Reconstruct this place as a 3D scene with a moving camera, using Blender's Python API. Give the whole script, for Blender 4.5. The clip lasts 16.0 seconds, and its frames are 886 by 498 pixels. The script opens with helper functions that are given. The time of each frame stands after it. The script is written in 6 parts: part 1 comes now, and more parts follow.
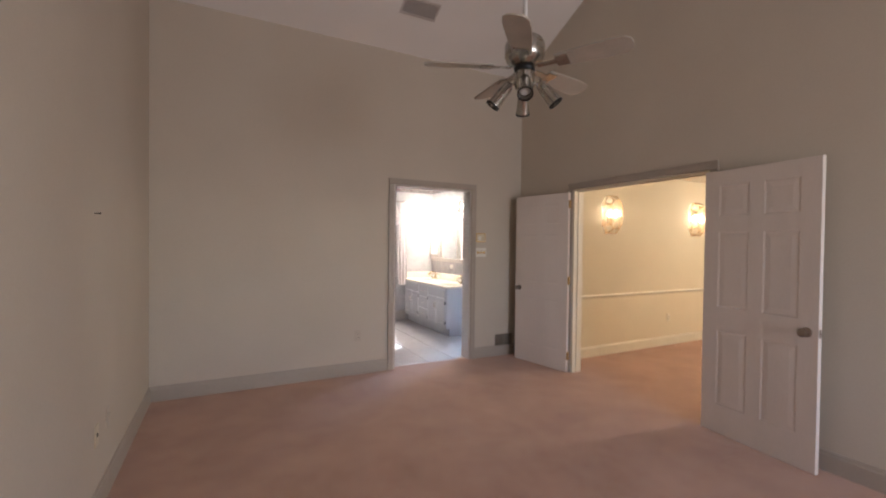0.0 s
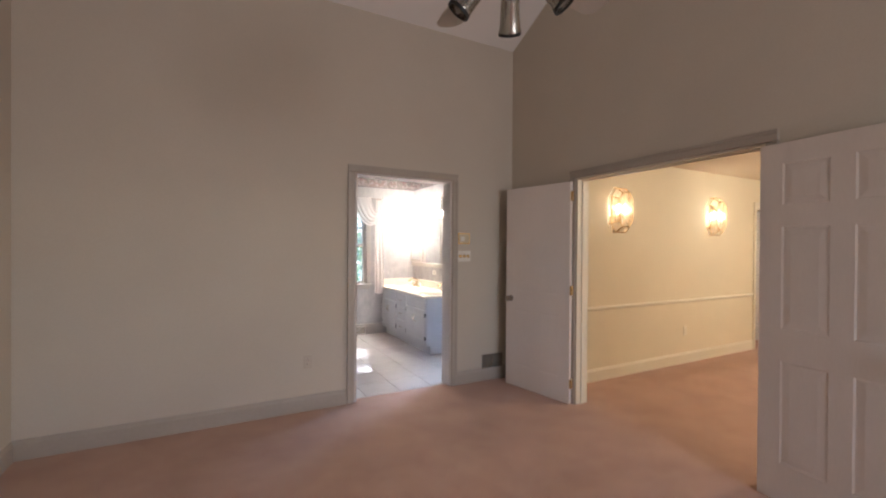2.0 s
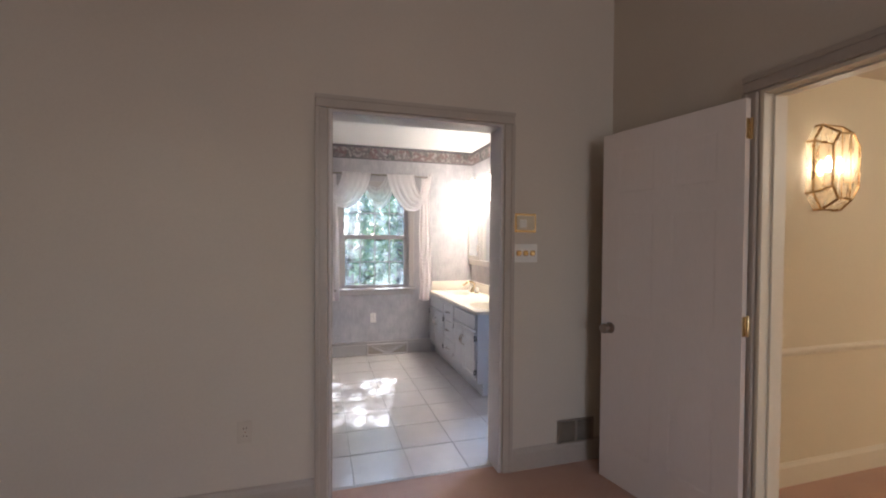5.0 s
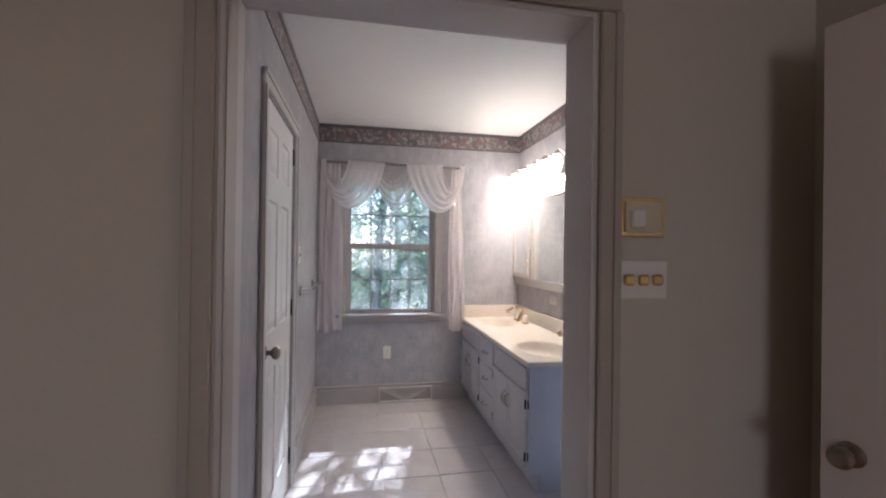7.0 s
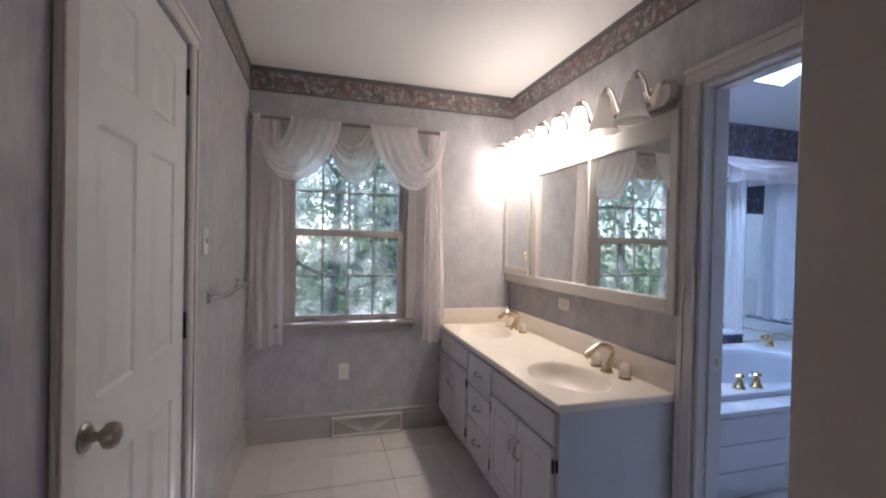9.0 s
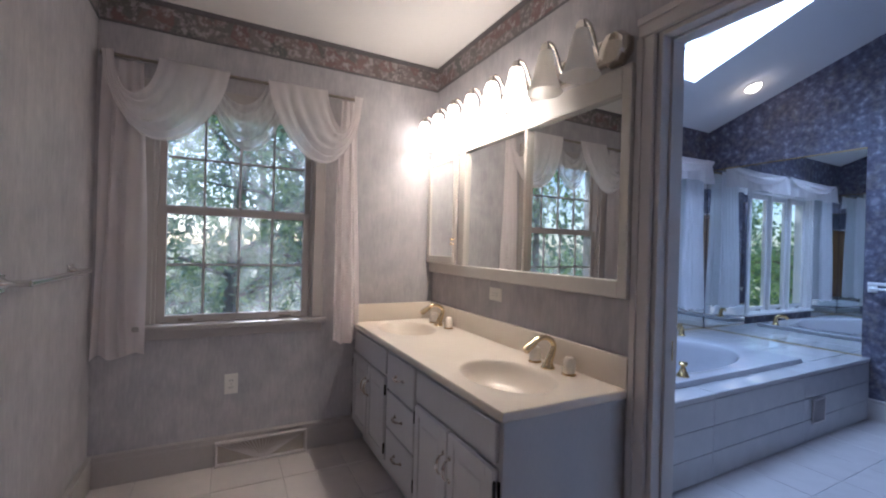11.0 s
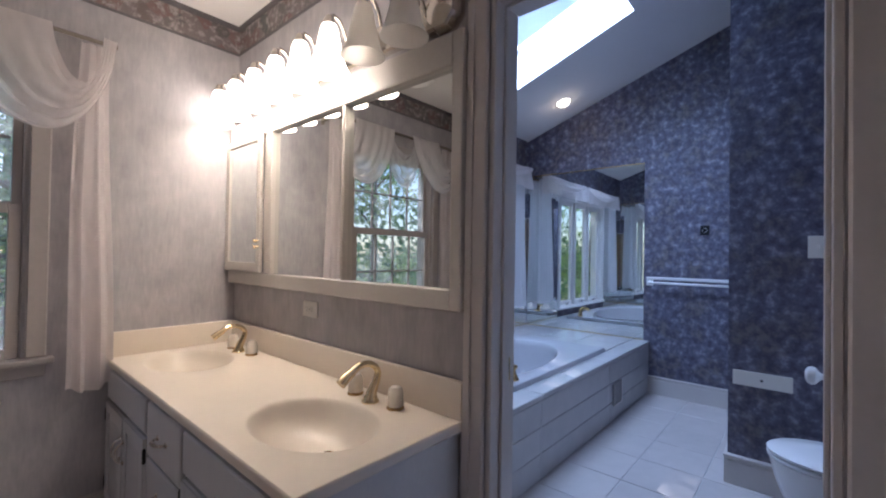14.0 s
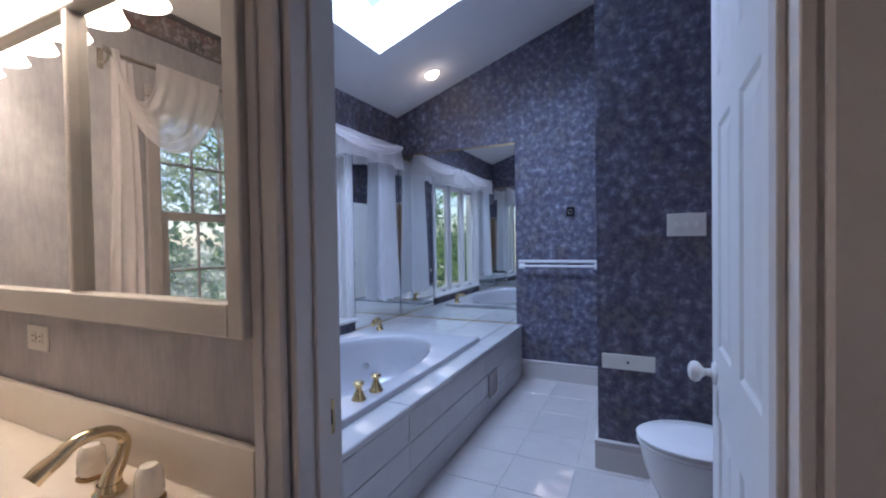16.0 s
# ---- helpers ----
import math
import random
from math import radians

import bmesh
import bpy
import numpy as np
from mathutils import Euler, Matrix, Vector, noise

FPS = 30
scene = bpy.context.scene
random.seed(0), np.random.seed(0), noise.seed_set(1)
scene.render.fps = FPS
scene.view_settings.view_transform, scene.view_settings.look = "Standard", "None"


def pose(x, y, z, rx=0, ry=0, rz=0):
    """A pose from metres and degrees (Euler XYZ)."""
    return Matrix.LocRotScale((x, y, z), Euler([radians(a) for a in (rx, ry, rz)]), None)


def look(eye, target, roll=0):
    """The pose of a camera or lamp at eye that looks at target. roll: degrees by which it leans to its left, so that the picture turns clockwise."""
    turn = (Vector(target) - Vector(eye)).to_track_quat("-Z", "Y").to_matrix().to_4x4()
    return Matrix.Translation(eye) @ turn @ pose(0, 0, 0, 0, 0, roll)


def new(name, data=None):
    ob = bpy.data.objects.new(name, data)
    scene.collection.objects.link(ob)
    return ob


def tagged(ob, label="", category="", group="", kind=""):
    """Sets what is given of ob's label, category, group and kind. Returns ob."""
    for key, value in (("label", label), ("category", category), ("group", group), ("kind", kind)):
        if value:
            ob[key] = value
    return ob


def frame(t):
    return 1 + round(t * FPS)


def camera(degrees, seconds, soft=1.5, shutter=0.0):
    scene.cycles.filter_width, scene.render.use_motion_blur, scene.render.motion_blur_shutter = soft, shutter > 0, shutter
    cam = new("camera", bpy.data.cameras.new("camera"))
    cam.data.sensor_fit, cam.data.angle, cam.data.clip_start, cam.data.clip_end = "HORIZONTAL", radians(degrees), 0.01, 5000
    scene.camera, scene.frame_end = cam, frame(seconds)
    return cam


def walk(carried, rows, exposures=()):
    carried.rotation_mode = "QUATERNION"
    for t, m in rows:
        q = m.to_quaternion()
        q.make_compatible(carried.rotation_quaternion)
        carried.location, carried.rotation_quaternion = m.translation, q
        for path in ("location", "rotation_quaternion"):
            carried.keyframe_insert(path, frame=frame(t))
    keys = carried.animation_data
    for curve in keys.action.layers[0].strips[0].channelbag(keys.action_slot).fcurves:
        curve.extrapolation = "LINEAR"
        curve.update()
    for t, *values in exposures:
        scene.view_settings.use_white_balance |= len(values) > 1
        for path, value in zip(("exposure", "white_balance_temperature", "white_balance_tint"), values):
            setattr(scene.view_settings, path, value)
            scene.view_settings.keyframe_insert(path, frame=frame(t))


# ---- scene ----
cam = camera(93.0, 16.0, 2.1)
PATH = [
    (0, (0.851, 1.344, 1.454), (1.77, 3.12, 1.423), 0.7),
    (0.5, (0.974, 1.487, 1.45), (1.895, 3.263, 1.424), 1.6),
    (1, (1.116, 1.648, 1.43), (2.043, 3.421, 1.411), 1.6),
    (1.5, (1.273, 1.855, 1.423), (2.219, 3.616, 1.408), 1.6),
    (2, (1.444, 2.071, 1.437), (2.389, 3.834, 1.424), 0.4),
    (2.5, (1.64, 2.304, 1.44), (2.568, 4.075, 1.424), -0.3),
    (3, (1.837, 2.538, 1.421), (2.725, 4.33, 1.396), -0.1),
    (3.5, (2.003, 2.753, 1.405), (2.828, 4.575, 1.374), -0.1),
    (4, (2.18, 2.978, 1.415), (2.917, 4.837, 1.376), -0.2),
    (4.5, (2.361, 3.233, 1.417), (2.997, 5.128, 1.368), 0.0),
    (5, (2.503, 3.514, 1.407), (3.067, 5.432, 1.368), 0.4),
    (5.2, (2.57, 3.623, 1.409), (3.095, 5.553, 1.374), 0.5),
    (7.5, (2.916, 4.99, 1.415), (3.288, 6.956, 1.427), 0.8),
    (8, (2.916, 5.203, 1.422), (3.334, 7.159, 1.421), 0.3),
    (8.5, (2.931, 5.425, 1.4), (3.416, 7.366, 1.387), 0.8),
    (10.8, (3.072, 5.955, 1.291), (3.958, 7.748, 1.269), 1.5),
    (11, (3.082, 5.973, 1.271), (4.004, 7.747, 1.269), 1.6),
    (11.5, (3.116, 6.029, 1.273), (4.149, 7.741, 1.296), 1.7),
    (12, (3.152, 6.093, 1.292), (4.29, 7.737, 1.324), 1.5),
    (12.5, (3.201, 6.137, 1.293), (4.416, 7.725, 1.327), 1.1),
    (13, (3.258, 6.165, 1.286), (4.55, 7.691, 1.314), 1.0),
    (13.5, (3.319, 6.192, 1.278), (4.72, 7.619, 1.308), 1.1),
    (14, (3.392, 6.226, 1.278), (4.899, 7.542, 1.304), 0.9),
    (14.5, (3.489, 6.27, 1.281), (5.095, 7.463, 1.301), 0.5),
    (15, (3.597, 6.297, 1.285), (5.288, 7.366, 1.29), -0.1),
    (15.5, (3.722, 6.325, 1.285), (5.475, 7.289, 1.272), -0.7),
    (16, (3.835, 6.349, 1.282), (5.642, 7.207, 1.245), -0.9),
]
# (seconds, stops, kelvin, tint)
LOOK = [(0.0, 2.37, 5250, 11), (3.0, 2.29, 5250, 11), (4.0, 1.99, 5200, 11), (5.2, 1.80, 5150, 12), (7.5, 1.08, 5050, 16), (8.5, 0.97, 5200, 17), (11.0, 0.62, 5200, 17), (14.5, 0.53, 5450, 19), (15.4, 0.48, 5550, 20), (16.0, 0.70, 5650, 20)]
walk(cam, [(t, look(eye, target, roll)) for t, eye, target, roll in PATH], LOOK)
scene.cycles.max_bounces = 10

# ---- world and sun ----
SUN_EL, SUN_AZ = 42.5, 14.0          # degrees; azimuth from +y towards +x
world = bpy.data.worlds.new("sky")
scene.world = world
world.use_nodes = True
wt = world.node_tree
sky = wt.nodes.new("ShaderNodeTexSky")
sky.sky_type, sky.sun_disc = "NISHITA", False
sky.sun_elevation, sky.sun_rotation = radians(SUN_EL), radians(SUN_AZ)
wt.nodes["Background"].inputs["Strength"].default_value = 0.15
wt.links.new(sky.outputs[0], wt.nodes["Background"].inputs["Color"])

sun_data = bpy.data.lights.new("sun", "SUN")
sun_data.energy, sun_data.angle, sun_data.color = 4.5, radians(0.6), (1.0, 0.95, 0.86)
sun = new("sun", sun_data)
sun_way = Vector((math.sin(radians(SUN_AZ)) * math.cos(radians(SUN_EL)), math.cos(radians(SUN_AZ)) * math.cos(radians(SUN_EL)), math.sin(radians(SUN_EL))))
sun.matrix_world = look(sun_way * 60, (0, 0, 0))


def window_light(name, x, y, z, w, h, target, power, color=(0.72, 0.85, 1.0)):
    """Sky light that stands in an opening."""
    d = bpy.data.lights.new(name, "AREA")
    d.shape, d.size, d.size_y, d.energy, d.color = "RECTANGLE", w, h, power, color
    ob = new(name, d)
    ob.matrix_world = look((x, y, z), target)
    return ob


def bulb_light(name, x, y, z, power, radius, color):
    d = bpy.data.lights.new(name, "POINT")
    d.energy, d.shadow_soft_size, d.color = power, radius, color
    ob = new(name, d)
    ob.location = (x, y, z)
    return ob


WARM = (1.0, 0.79, 0.54)
window_light("daylight_bedroom", 3.15, -1.52, 1.5, 1.7, 1.5, (1.9, 4, 1.2), 17.5, (1.0, 0.85, 0.70))
window_light("daylight_skylight", 6.19, 7.80, 3.32, 0.86, 0.98, (6.19, 6.80, 0.49), 49.0, (0.58, 0.75, 1.0))
bulb_light("glow_sconce_near", 5.35, 5.13, 1.86, 0.36, 0.06, WARM)
bulb_light("glow_sconce_far", 7.18, 5.13, 1.86, 0.75, 0.06, WARM)
# unseen fill lamp, added to light the hall wall evenly
bulb_light("fill_hall_unseen", 7.3, 3.0, 2.2, 20.0, 0.12, WARM)
bulb_light("glow_recessed", 7.30, 8.06, 2.70, 0.3, 0.03, WARM)


# ---- materials ----
def mat(name, rough=0.6, metal=0.0):
    m = bpy.data.materials.new(name)
    m.use_nodes = True
    b = m.node_tree.nodes["Principled BSDF"]
    b.inputs["Roughness"].default_value, b.inputs["Metallic"].default_value = rough, metal
    return m, m.node_tree, b


def N(nt, kind, **values):
    n = nt.nodes.new(kind)
    for k, v in values.items():
        n.inputs[k].default_value = v
    return n


def coords(nt, scale):
    g = nt.nodes.new("ShaderNodeNewGeometry")
    mp = nt.nodes.new("ShaderNodeMapping")
    mp.inputs["Scale"].default_value = scale
    nt.links.new(g.outputs["Position"], mp.inputs["Vector"])
    return mp


def ramp(nt, source, stops):
    r = nt.nodes.new("ShaderNodeValToRGB")
    e = r.color_ramp.elements
    while len(e) < len(stops):
        e.new(0.5)
    for k, (p, c) in enumerate(stops):
        e[k].position, e[k].color = p, (*c, 1)
    nt.links.new(source, r.inputs["Fac"])
    return r


def bump(nt, b, source, strength, distance=0.002):
    n = N(nt, "ShaderNodeBump", Strength=strength, Distance=distance)
    nt.links.new(source, n.inputs["Height"])
    nt.links.new(n.outputs[0], b.inputs["Normal"])


def mottled(name, light, dark, rough=0.6, metal=0.0, scale=6.0, fine=120.0, relief=0.1, spread=0.2, stretch=(1, 1, 1), gloss_wear=0.1):
    """A surface with a broad stain and a fine grain."""
    m, nt, b = mat(name, rough, metal)
    a = coords(nt, stretch)
    n1 = N(nt, "ShaderNodeTexNoise", Scale=scale, Detail=5.0)
    n2 = N(nt, "ShaderNodeTexNoise", Scale=fine, Detail=3.0)
    nt.links.new(a.outputs[0], n1.inputs["Vector"])
    nt.links.new(a.outputs[0], n2.inputs["Vector"])
    mix = N(nt, "ShaderNodeMix", Factor=0.35)
    nt.links.new(n1.outputs[0], mix.inputs[2])
    nt.links.new(n2.outputs[0], mix.inputs[3])
    r = ramp(nt, mix.outputs[0], [(0.5 - spread, dark), (0.5 + spread, light)])
    nt.links.new(r.outputs[0], b.inputs["Base Color"])
    mr = N(nt, "ShaderNodeMapRange")
    mr.inputs[3].default_value, mr.inputs[4].default_value = max(0.02, rough - gloss_wear), min(1, rough + gloss_wear)
    nt.links.new(n1.outputs[0], mr.inputs[0])
    nt.links.new(mr.outputs[0], b.inputs["Roughness"])
    if relief:
        bump(nt, b, n2.outputs[0], relief)
    return m


def carpet_material():
    m, nt, b = mat("carpet_pile", 0.95)
    a = coords(nt, (1, 1, 1))
    big = N(nt, "ShaderNodeTexNoise", Scale=2.2, Detail=6.0, Roughness=0.65)
    fine = N(nt, "ShaderNodeTexNoise", Scale=260.0, Detail=2.0)
    for n in (big, fine):
        nt.links.new(a.outputs[0], n.inputs["Vector"])
    mix = N(nt, "ShaderNodeMix", Factor=0.4)
    nt.links.new(big.outputs[0], mix.inputs[2])
    nt.links.new(fine.outputs[0], mix.inputs[3])
    r = ramp(nt, mix.outputs[0], [(0.32, (0.38, 0.21, 0.14)), (0.5, (0.50, 0.295, 0.205)), (0.7, (0.60, 0.37, 0.27))])
    nt.links.new(r.outputs[0], b.inputs["Base Color"])
    b.inputs["Sheen Weight"].default_value = 0.3
    bump(nt, b, fine.outputs[0], 0.7, 0.006)
    return m


def strie_paper():
    """Grey-lilac wallpaper with fine upright brush streaks."""
    m, nt, b = mat("streaked_wallpaper", 0.55)
    streak = N(nt, "ShaderNodeTexNoise", Scale=1.0, Detail=6.0, Roughness=0.65, Distortion=1.2)
    fine = N(nt, "ShaderNodeTexNoise", Scale=1.0, Detail=3.0)
    broad = N(nt, "ShaderNodeTexNoise", Scale=7.0, Detail=6.0, Roughness=0.6)
    nt.links.new(coords(nt, (20, 20, 3.6)).outputs[0], streak.inputs["Vector"])
    nt.links.new(coords(nt, (90, 90, 16)).outputs[0], fine.inputs["Vector"])
    nt.links.new(coords(nt, (1, 1, 1)).outputs[0], broad.inputs["Vector"])
    mix = N(nt, "ShaderNodeMix", Factor=0.4)
    nt.links.new(streak.outputs[0], mix.inputs[2])
    nt.links.new(fine.outputs[0], mix.inputs[3])
    mix2 = N(nt, "ShaderNodeMix", Factor=0.45)
    nt.links.new(mix.outputs[0], mix2.inputs[2])
    nt.links.new(broad.outputs[0], mix2.inputs[3])
    r = ramp(nt, mix2.outputs[0], [(0.33, (0.325, 0.308, 0.325)), (0.5, (0.42, 0.40, 0.41)), (0.67, (0.53, 0.50, 0.50))])
    nt.links.new(r.outputs[0], b.inputs["Base Color"])
    bump(nt, b, mix.outputs[0], 0.06, 0.001)
    return m


def floral_paper(name, ground, petal, pale, earth, scale, rough=0.6):
    """Flower print: pale star blooms on a mottled dark ground, with touches of brown leaf."""
    m, nt, b = mat(name, rough)
    a = coords(nt, (1, 1, 1))
    warp = N(nt, "ShaderNodeTexNoise", Scale=scale * 1.1, Detail=3.0)
    nt.links.new(a.outputs[0], warp.inputs["Vector"])
    add = N(nt, "ShaderNodeMix", Factor=0.055)
    add.data_type = "RGBA"
    nt.links.new(a.outputs[0], add.inputs[6])
    nt.links.new(warp.outputs[1], add.inputs[7])
    cell = N(nt, "ShaderNodeTexVoronoi", Scale=scale)
    nt.links.new(add.outputs[2], cell.inputs["Vector"])
    small = N(nt, "ShaderNodeTexNoise", Scale=scale * 3.0, Detail=5.0, Roughness=0.62)
    leafy = N(nt, "ShaderNodeTexNoise", Scale=scale * 0.8, Detail=5.0, Roughness=0.6)
    for n in (small, leafy):
        nt.links.new(a.outputs[0], n.inputs["Vector"])
    base = ramp(nt, small.outputs[0], [(0.32, ground), (0.53, petal), (0.74, pale)])
    tone = ramp(nt, leafy.outputs[0], [(0.46, (0, 0, 0)), (0.62, (0.8, 0.8, 0.8))])
    mix = N(nt, "ShaderNodeMix", Factor=0.5)
    mix.data_type = "RGBA"
    nt.links.new(tone.outputs[0], mix.inputs[0])
    nt.links.new(base.outputs[0], mix.inputs[6])
    dark = ramp(nt, small.outputs[0], [(0.40, ground), (0.56, earth)])
    nt.links.new(dark.outputs[0], mix.inputs[7])
    bloom = N(nt, "ShaderNodeMath")
    bloom.operation = "MULTIPLY_ADD"
    bloom.inputs[1].default_value = 0.9
    nt.links.new(small.outputs[0], bloom.inputs[0])
    nt.links.new(cell.outputs["Distance"], bloom.inputs[2])
    star = ramp(nt, bloom.outputs[0], [(0.48, (0.6, 0.6, 0.6)), (0.64, (0, 0, 0))])
    top = N(nt, "ShaderNodeMix", Factor=0.5)
    top.data_type = "RGBA"
    nt.links.new(star.outputs[0], top.inputs[0])
    nt.links.new(mix.outputs[2], top.inputs[6])
    top.inputs[7].default_value = (*pale, 1)
    nt.links.new(top.outputs[2], b.inputs["Base Color"])
    return m


def border_print():
    """Rose and leaf border with a pale ground."""
    m, nt, b = mat("floral_border", 0.6)
    a = coords(nt, (1, 1, 1))
    big = N(nt, "ShaderNodeTexVoronoi", Scale=11.0)
    small = N(nt, "ShaderNodeTexNoise", Scale=30.0, Detail=4.0, Roughness=0.7)
    nt.links.new(a.outputs[0], big.inputs["Vector"])
    nt.links.new(a.outputs[0], small.inputs["Vector"])
    hue = N(nt, "ShaderNodeSeparateColor")
    nt.links.new(big.outputs["Color"], hue.inputs[0])
    c = ramp(nt, hue.outputs[0], [(0.0, (0.18, 0.105, 0.105)), (0.35, (0.235, 0.155, 0.145)), (0.55, (0.11, 0.115, 0.11)), (0.8, (0.205, 0.175, 0.17))])
    g = ramp(nt, small.outputs[0], [(0.42, (0.10, 0.09, 0.095)), (0.5, (0.22, 0.19, 0.185)), (0.64, (0.40, 0.36, 0.345))])
    mix = N(nt, "ShaderNodeMix", Factor=0.5)
    mix.data_type = "RGBA"
    nt.links.new(ramp(nt, small.outputs[0], [(0.46, (1, 1, 1)), (0.58, (0, 0, 0))]).outputs[0], mix.inputs[0])
    nt.links.new(g.outputs[0], mix.inputs[6])
    nt.links.new(c.outputs[0], mix.inputs[7])
    nt.links.new(mix.outputs[2], b.inputs["Base Color"])
    return m


def tile_material(name, light, dark, rough):
    m, nt, b = mat(name, rough)
    info = nt.nodes.new("ShaderNodeObjectInfo")
    n = N(nt, "ShaderNodeTexNoise", Scale=9.0, Detail=6.0, Roughness=0.6)
    nt.links.new(coords(nt, (1, 1, 1)).outputs[0], n.inputs["Vector"])
    mix = N(nt, "ShaderNodeMix", Factor=0.25)
    nt.links.new(n.outputs[0], mix.inputs[2])
    nt.links.new(info.outputs["Random"], mix.inputs[3])
    r = ramp(nt, mix.outputs[0], [(0.3, dark), (0.7, light)])
    nt.links.new(r.outputs[0], b.inputs["Base Color"])
    bump(nt, b, n.outputs[0], 0.03, 0.002)
    return m


def sheer(name, color, open_share):
    """Thin woven cloth that lets light through."""
    m, nt, b = mat(name, 0.9)
    d, t, s = N(nt, "ShaderNodeBsdfDiffuse", Color=(*color, 1)), N(nt, "ShaderNodeBsdfTranslucent", Color=(*color, 1)), nt.nodes.new("ShaderNodeBsdfTransparent")
    weave = N(nt, "ShaderNodeTexNoise", Scale=40.0, Detail=3.0)
    nt.links.new(coords(nt, (1, 1, 0.2)).outputs[0], weave.inputs["Vector"])
    fac = N(nt, "ShaderNodeMapRange")
    fac.inputs[3].default_value, fac.inputs[4].default_value = open_share * 0.6, open_share * 1.4
    nt.links.new(weave.outputs[0], fac.inputs[0])
    m1, m2 = N(nt, "ShaderNodeMixShader", Fac=0.58), nt.nodes.new("ShaderNodeMixShader")
    nt.links.new(d.outputs[0], m1.inputs[1])
    nt.links.new(t.outputs[0], m1.inputs[2])
    nt.links.new(fac.outputs[0], m2.inputs[0])
    nt.links.new(m1.outputs[0], m2.inputs[1])
    nt.links.new(s.outputs[0], m2.inputs[2])
    nt.links.new(m2.outputs[0], nt.nodes["Material Output"].inputs["Surface"])
    return m


def glowing(name, color, strength, base=(0.9, 0.88, 0.84)):
    m, nt, b = mat(name, 0.4)
    b.inputs["Base Color"].default_value = (*base, 1)
    b.inputs["Emission Color"].default_value = (*color, 1)
    b.inputs["Emission Strength"].default_value = strength
    return m


def clear_glass(name="clear_glass", gloss=0.03, rough=0.02):
    m, nt, b = mat(name, rough)
    g, t = N(nt, "ShaderNodeBsdfGlossy", Roughness=rough), nt.nodes.new("ShaderNodeBsdfTransparent")
    t.inputs[0].default_value = (0.96, 0.98, 0.97, 1)
    mx = N(nt, "ShaderNodeMixShader", Fac=gloss)
    nt.links.new(t.outputs[0], mx.inputs[1])
    nt.links.new(g.outputs[0], mx.inputs[2])
    nt.links.new(mx.outputs[0], nt.nodes["Material Output"].inputs["Surface"])
    return m


def hazy_glass():
    """Old sash glass; its patchy translucent film paints dirt and the haze of reflected sky."""
    m, nt, b = mat("hazy_glass", 0.02)
    mp = coords(nt, (1.0, 1.0, 0.8))
    noise = N(nt, "ShaderNodeTexNoise", Scale=5.0, Detail=4.0, Roughness=0.6)
    nt.links.new(mp.outputs[0], noise.inputs["Vector"])
    film = ramp(nt, noise.outputs["Fac"], [(0.40, (0.05, 0.05, 0.05)), (0.68, (0.20, 0.20, 0.20))])
    clear = N(nt, "ShaderNodeBsdfTransparent", Color=(0.97, 0.98, 0.97, 1))
    haze = N(nt, "ShaderNodeBsdfTranslucent", Color=(0.86, 0.88, 0.88, 1))
    shine = N(nt, "ShaderNodeBsdfGlossy", Roughness=0.02)
    a, c = nt.nodes.new("ShaderNodeMixShader"), N(nt, "ShaderNodeMixShader", Fac=0.03)
    nt.links.new(film.outputs[0], a.inputs[0])
    nt.links.new(clear.outputs[0], a.inputs[1])
    nt.links.new(haze.outputs[0], a.inputs[2])
    nt.links.new(a.outputs[0], c.inputs[1])
    nt.links.new(shine.outputs[0], c.inputs[2])
    nt.links.new(c.outputs[0], nt.nodes["Material Output"].inputs["Surface"])
    return m


def leaf_material(name, light, dark):
    m, nt, b = mat(name, 0.5)
    geo = nt.nodes.new("ShaderNodeNewGeometry")
    r = ramp(nt, geo.outputs["Random Per Island"], [(0.0, dark), (1.0, light)])
    t, mx = nt.nodes.new("ShaderNodeBsdfTranslucent"), N(nt, "ShaderNodeMixShader", Fac=0.55)
    nt.links.new(r.outputs[0], b.inputs["Base Color"])
    nt.links.new(r.outputs[0], t.inputs[0])
    nt.links.new(b.outputs[0], mx.inputs[1])
    nt.links.new(t.outputs[0], mx.inputs[2])
    nt.links.new(mx.outputs[0], nt.nodes["Material Output"].inputs["Surface"])
    return m


def mirror_material():
    m, nt, b = mat("mirror_silver", 0.01, 1.0)
    b.inputs["Base Color"].default_value = (0.86, 0.88, 0.87, 1)
    return m


M_WALL = mottled("bedroom_paint", (0.60, 0.54, 0.45), (0.55, 0.49, 0.405), 0.85, scale=1.4, fine=90, relief=0.05)
M_HALL = mottled("hall_cream_paint", (0.76, 0.68, 0.50), (0.71, 0.63, 0.46), 0.8, scale=1.6, fine=90, relief=0.05)
M_CEIL = mottled("ceiling_white", (0.84, 0.81, 0.78), (0.80, 0.77, 0.74), 0.9, scale=2, fine=70, relief=0.12)
M_TRIM = mottled("taupe_trim", (0.45, 0.395, 0.33), (0.39, 0.34, 0.285), 0.45, scale=3, fine=60, relief=0.04)
M_CREAMTRIM = mottled("cream_trim", (0.78, 0.72, 0.58), (0.72, 0.66, 0.52), 0.45, scale=3, fine=60, relief=0.04)
M_DOOR = mottled("door_white", (0.78, 0.76, 0.74), (0.71, 0.69, 0.67), 0.4, scale=3, fine=80, relief=0.05, stretch=(1, 1, 0.3))
M_DOORCREAM = mottled("door_cream", (0.79, 0.72, 0.66), (0.73, 0.66, 0.60), 0.38, scale=3, fine=80, relief=0.05, stretch=(1, 1, 0.3))
M_CARPET = carpet_material()
M_STRIE = strie_paper()
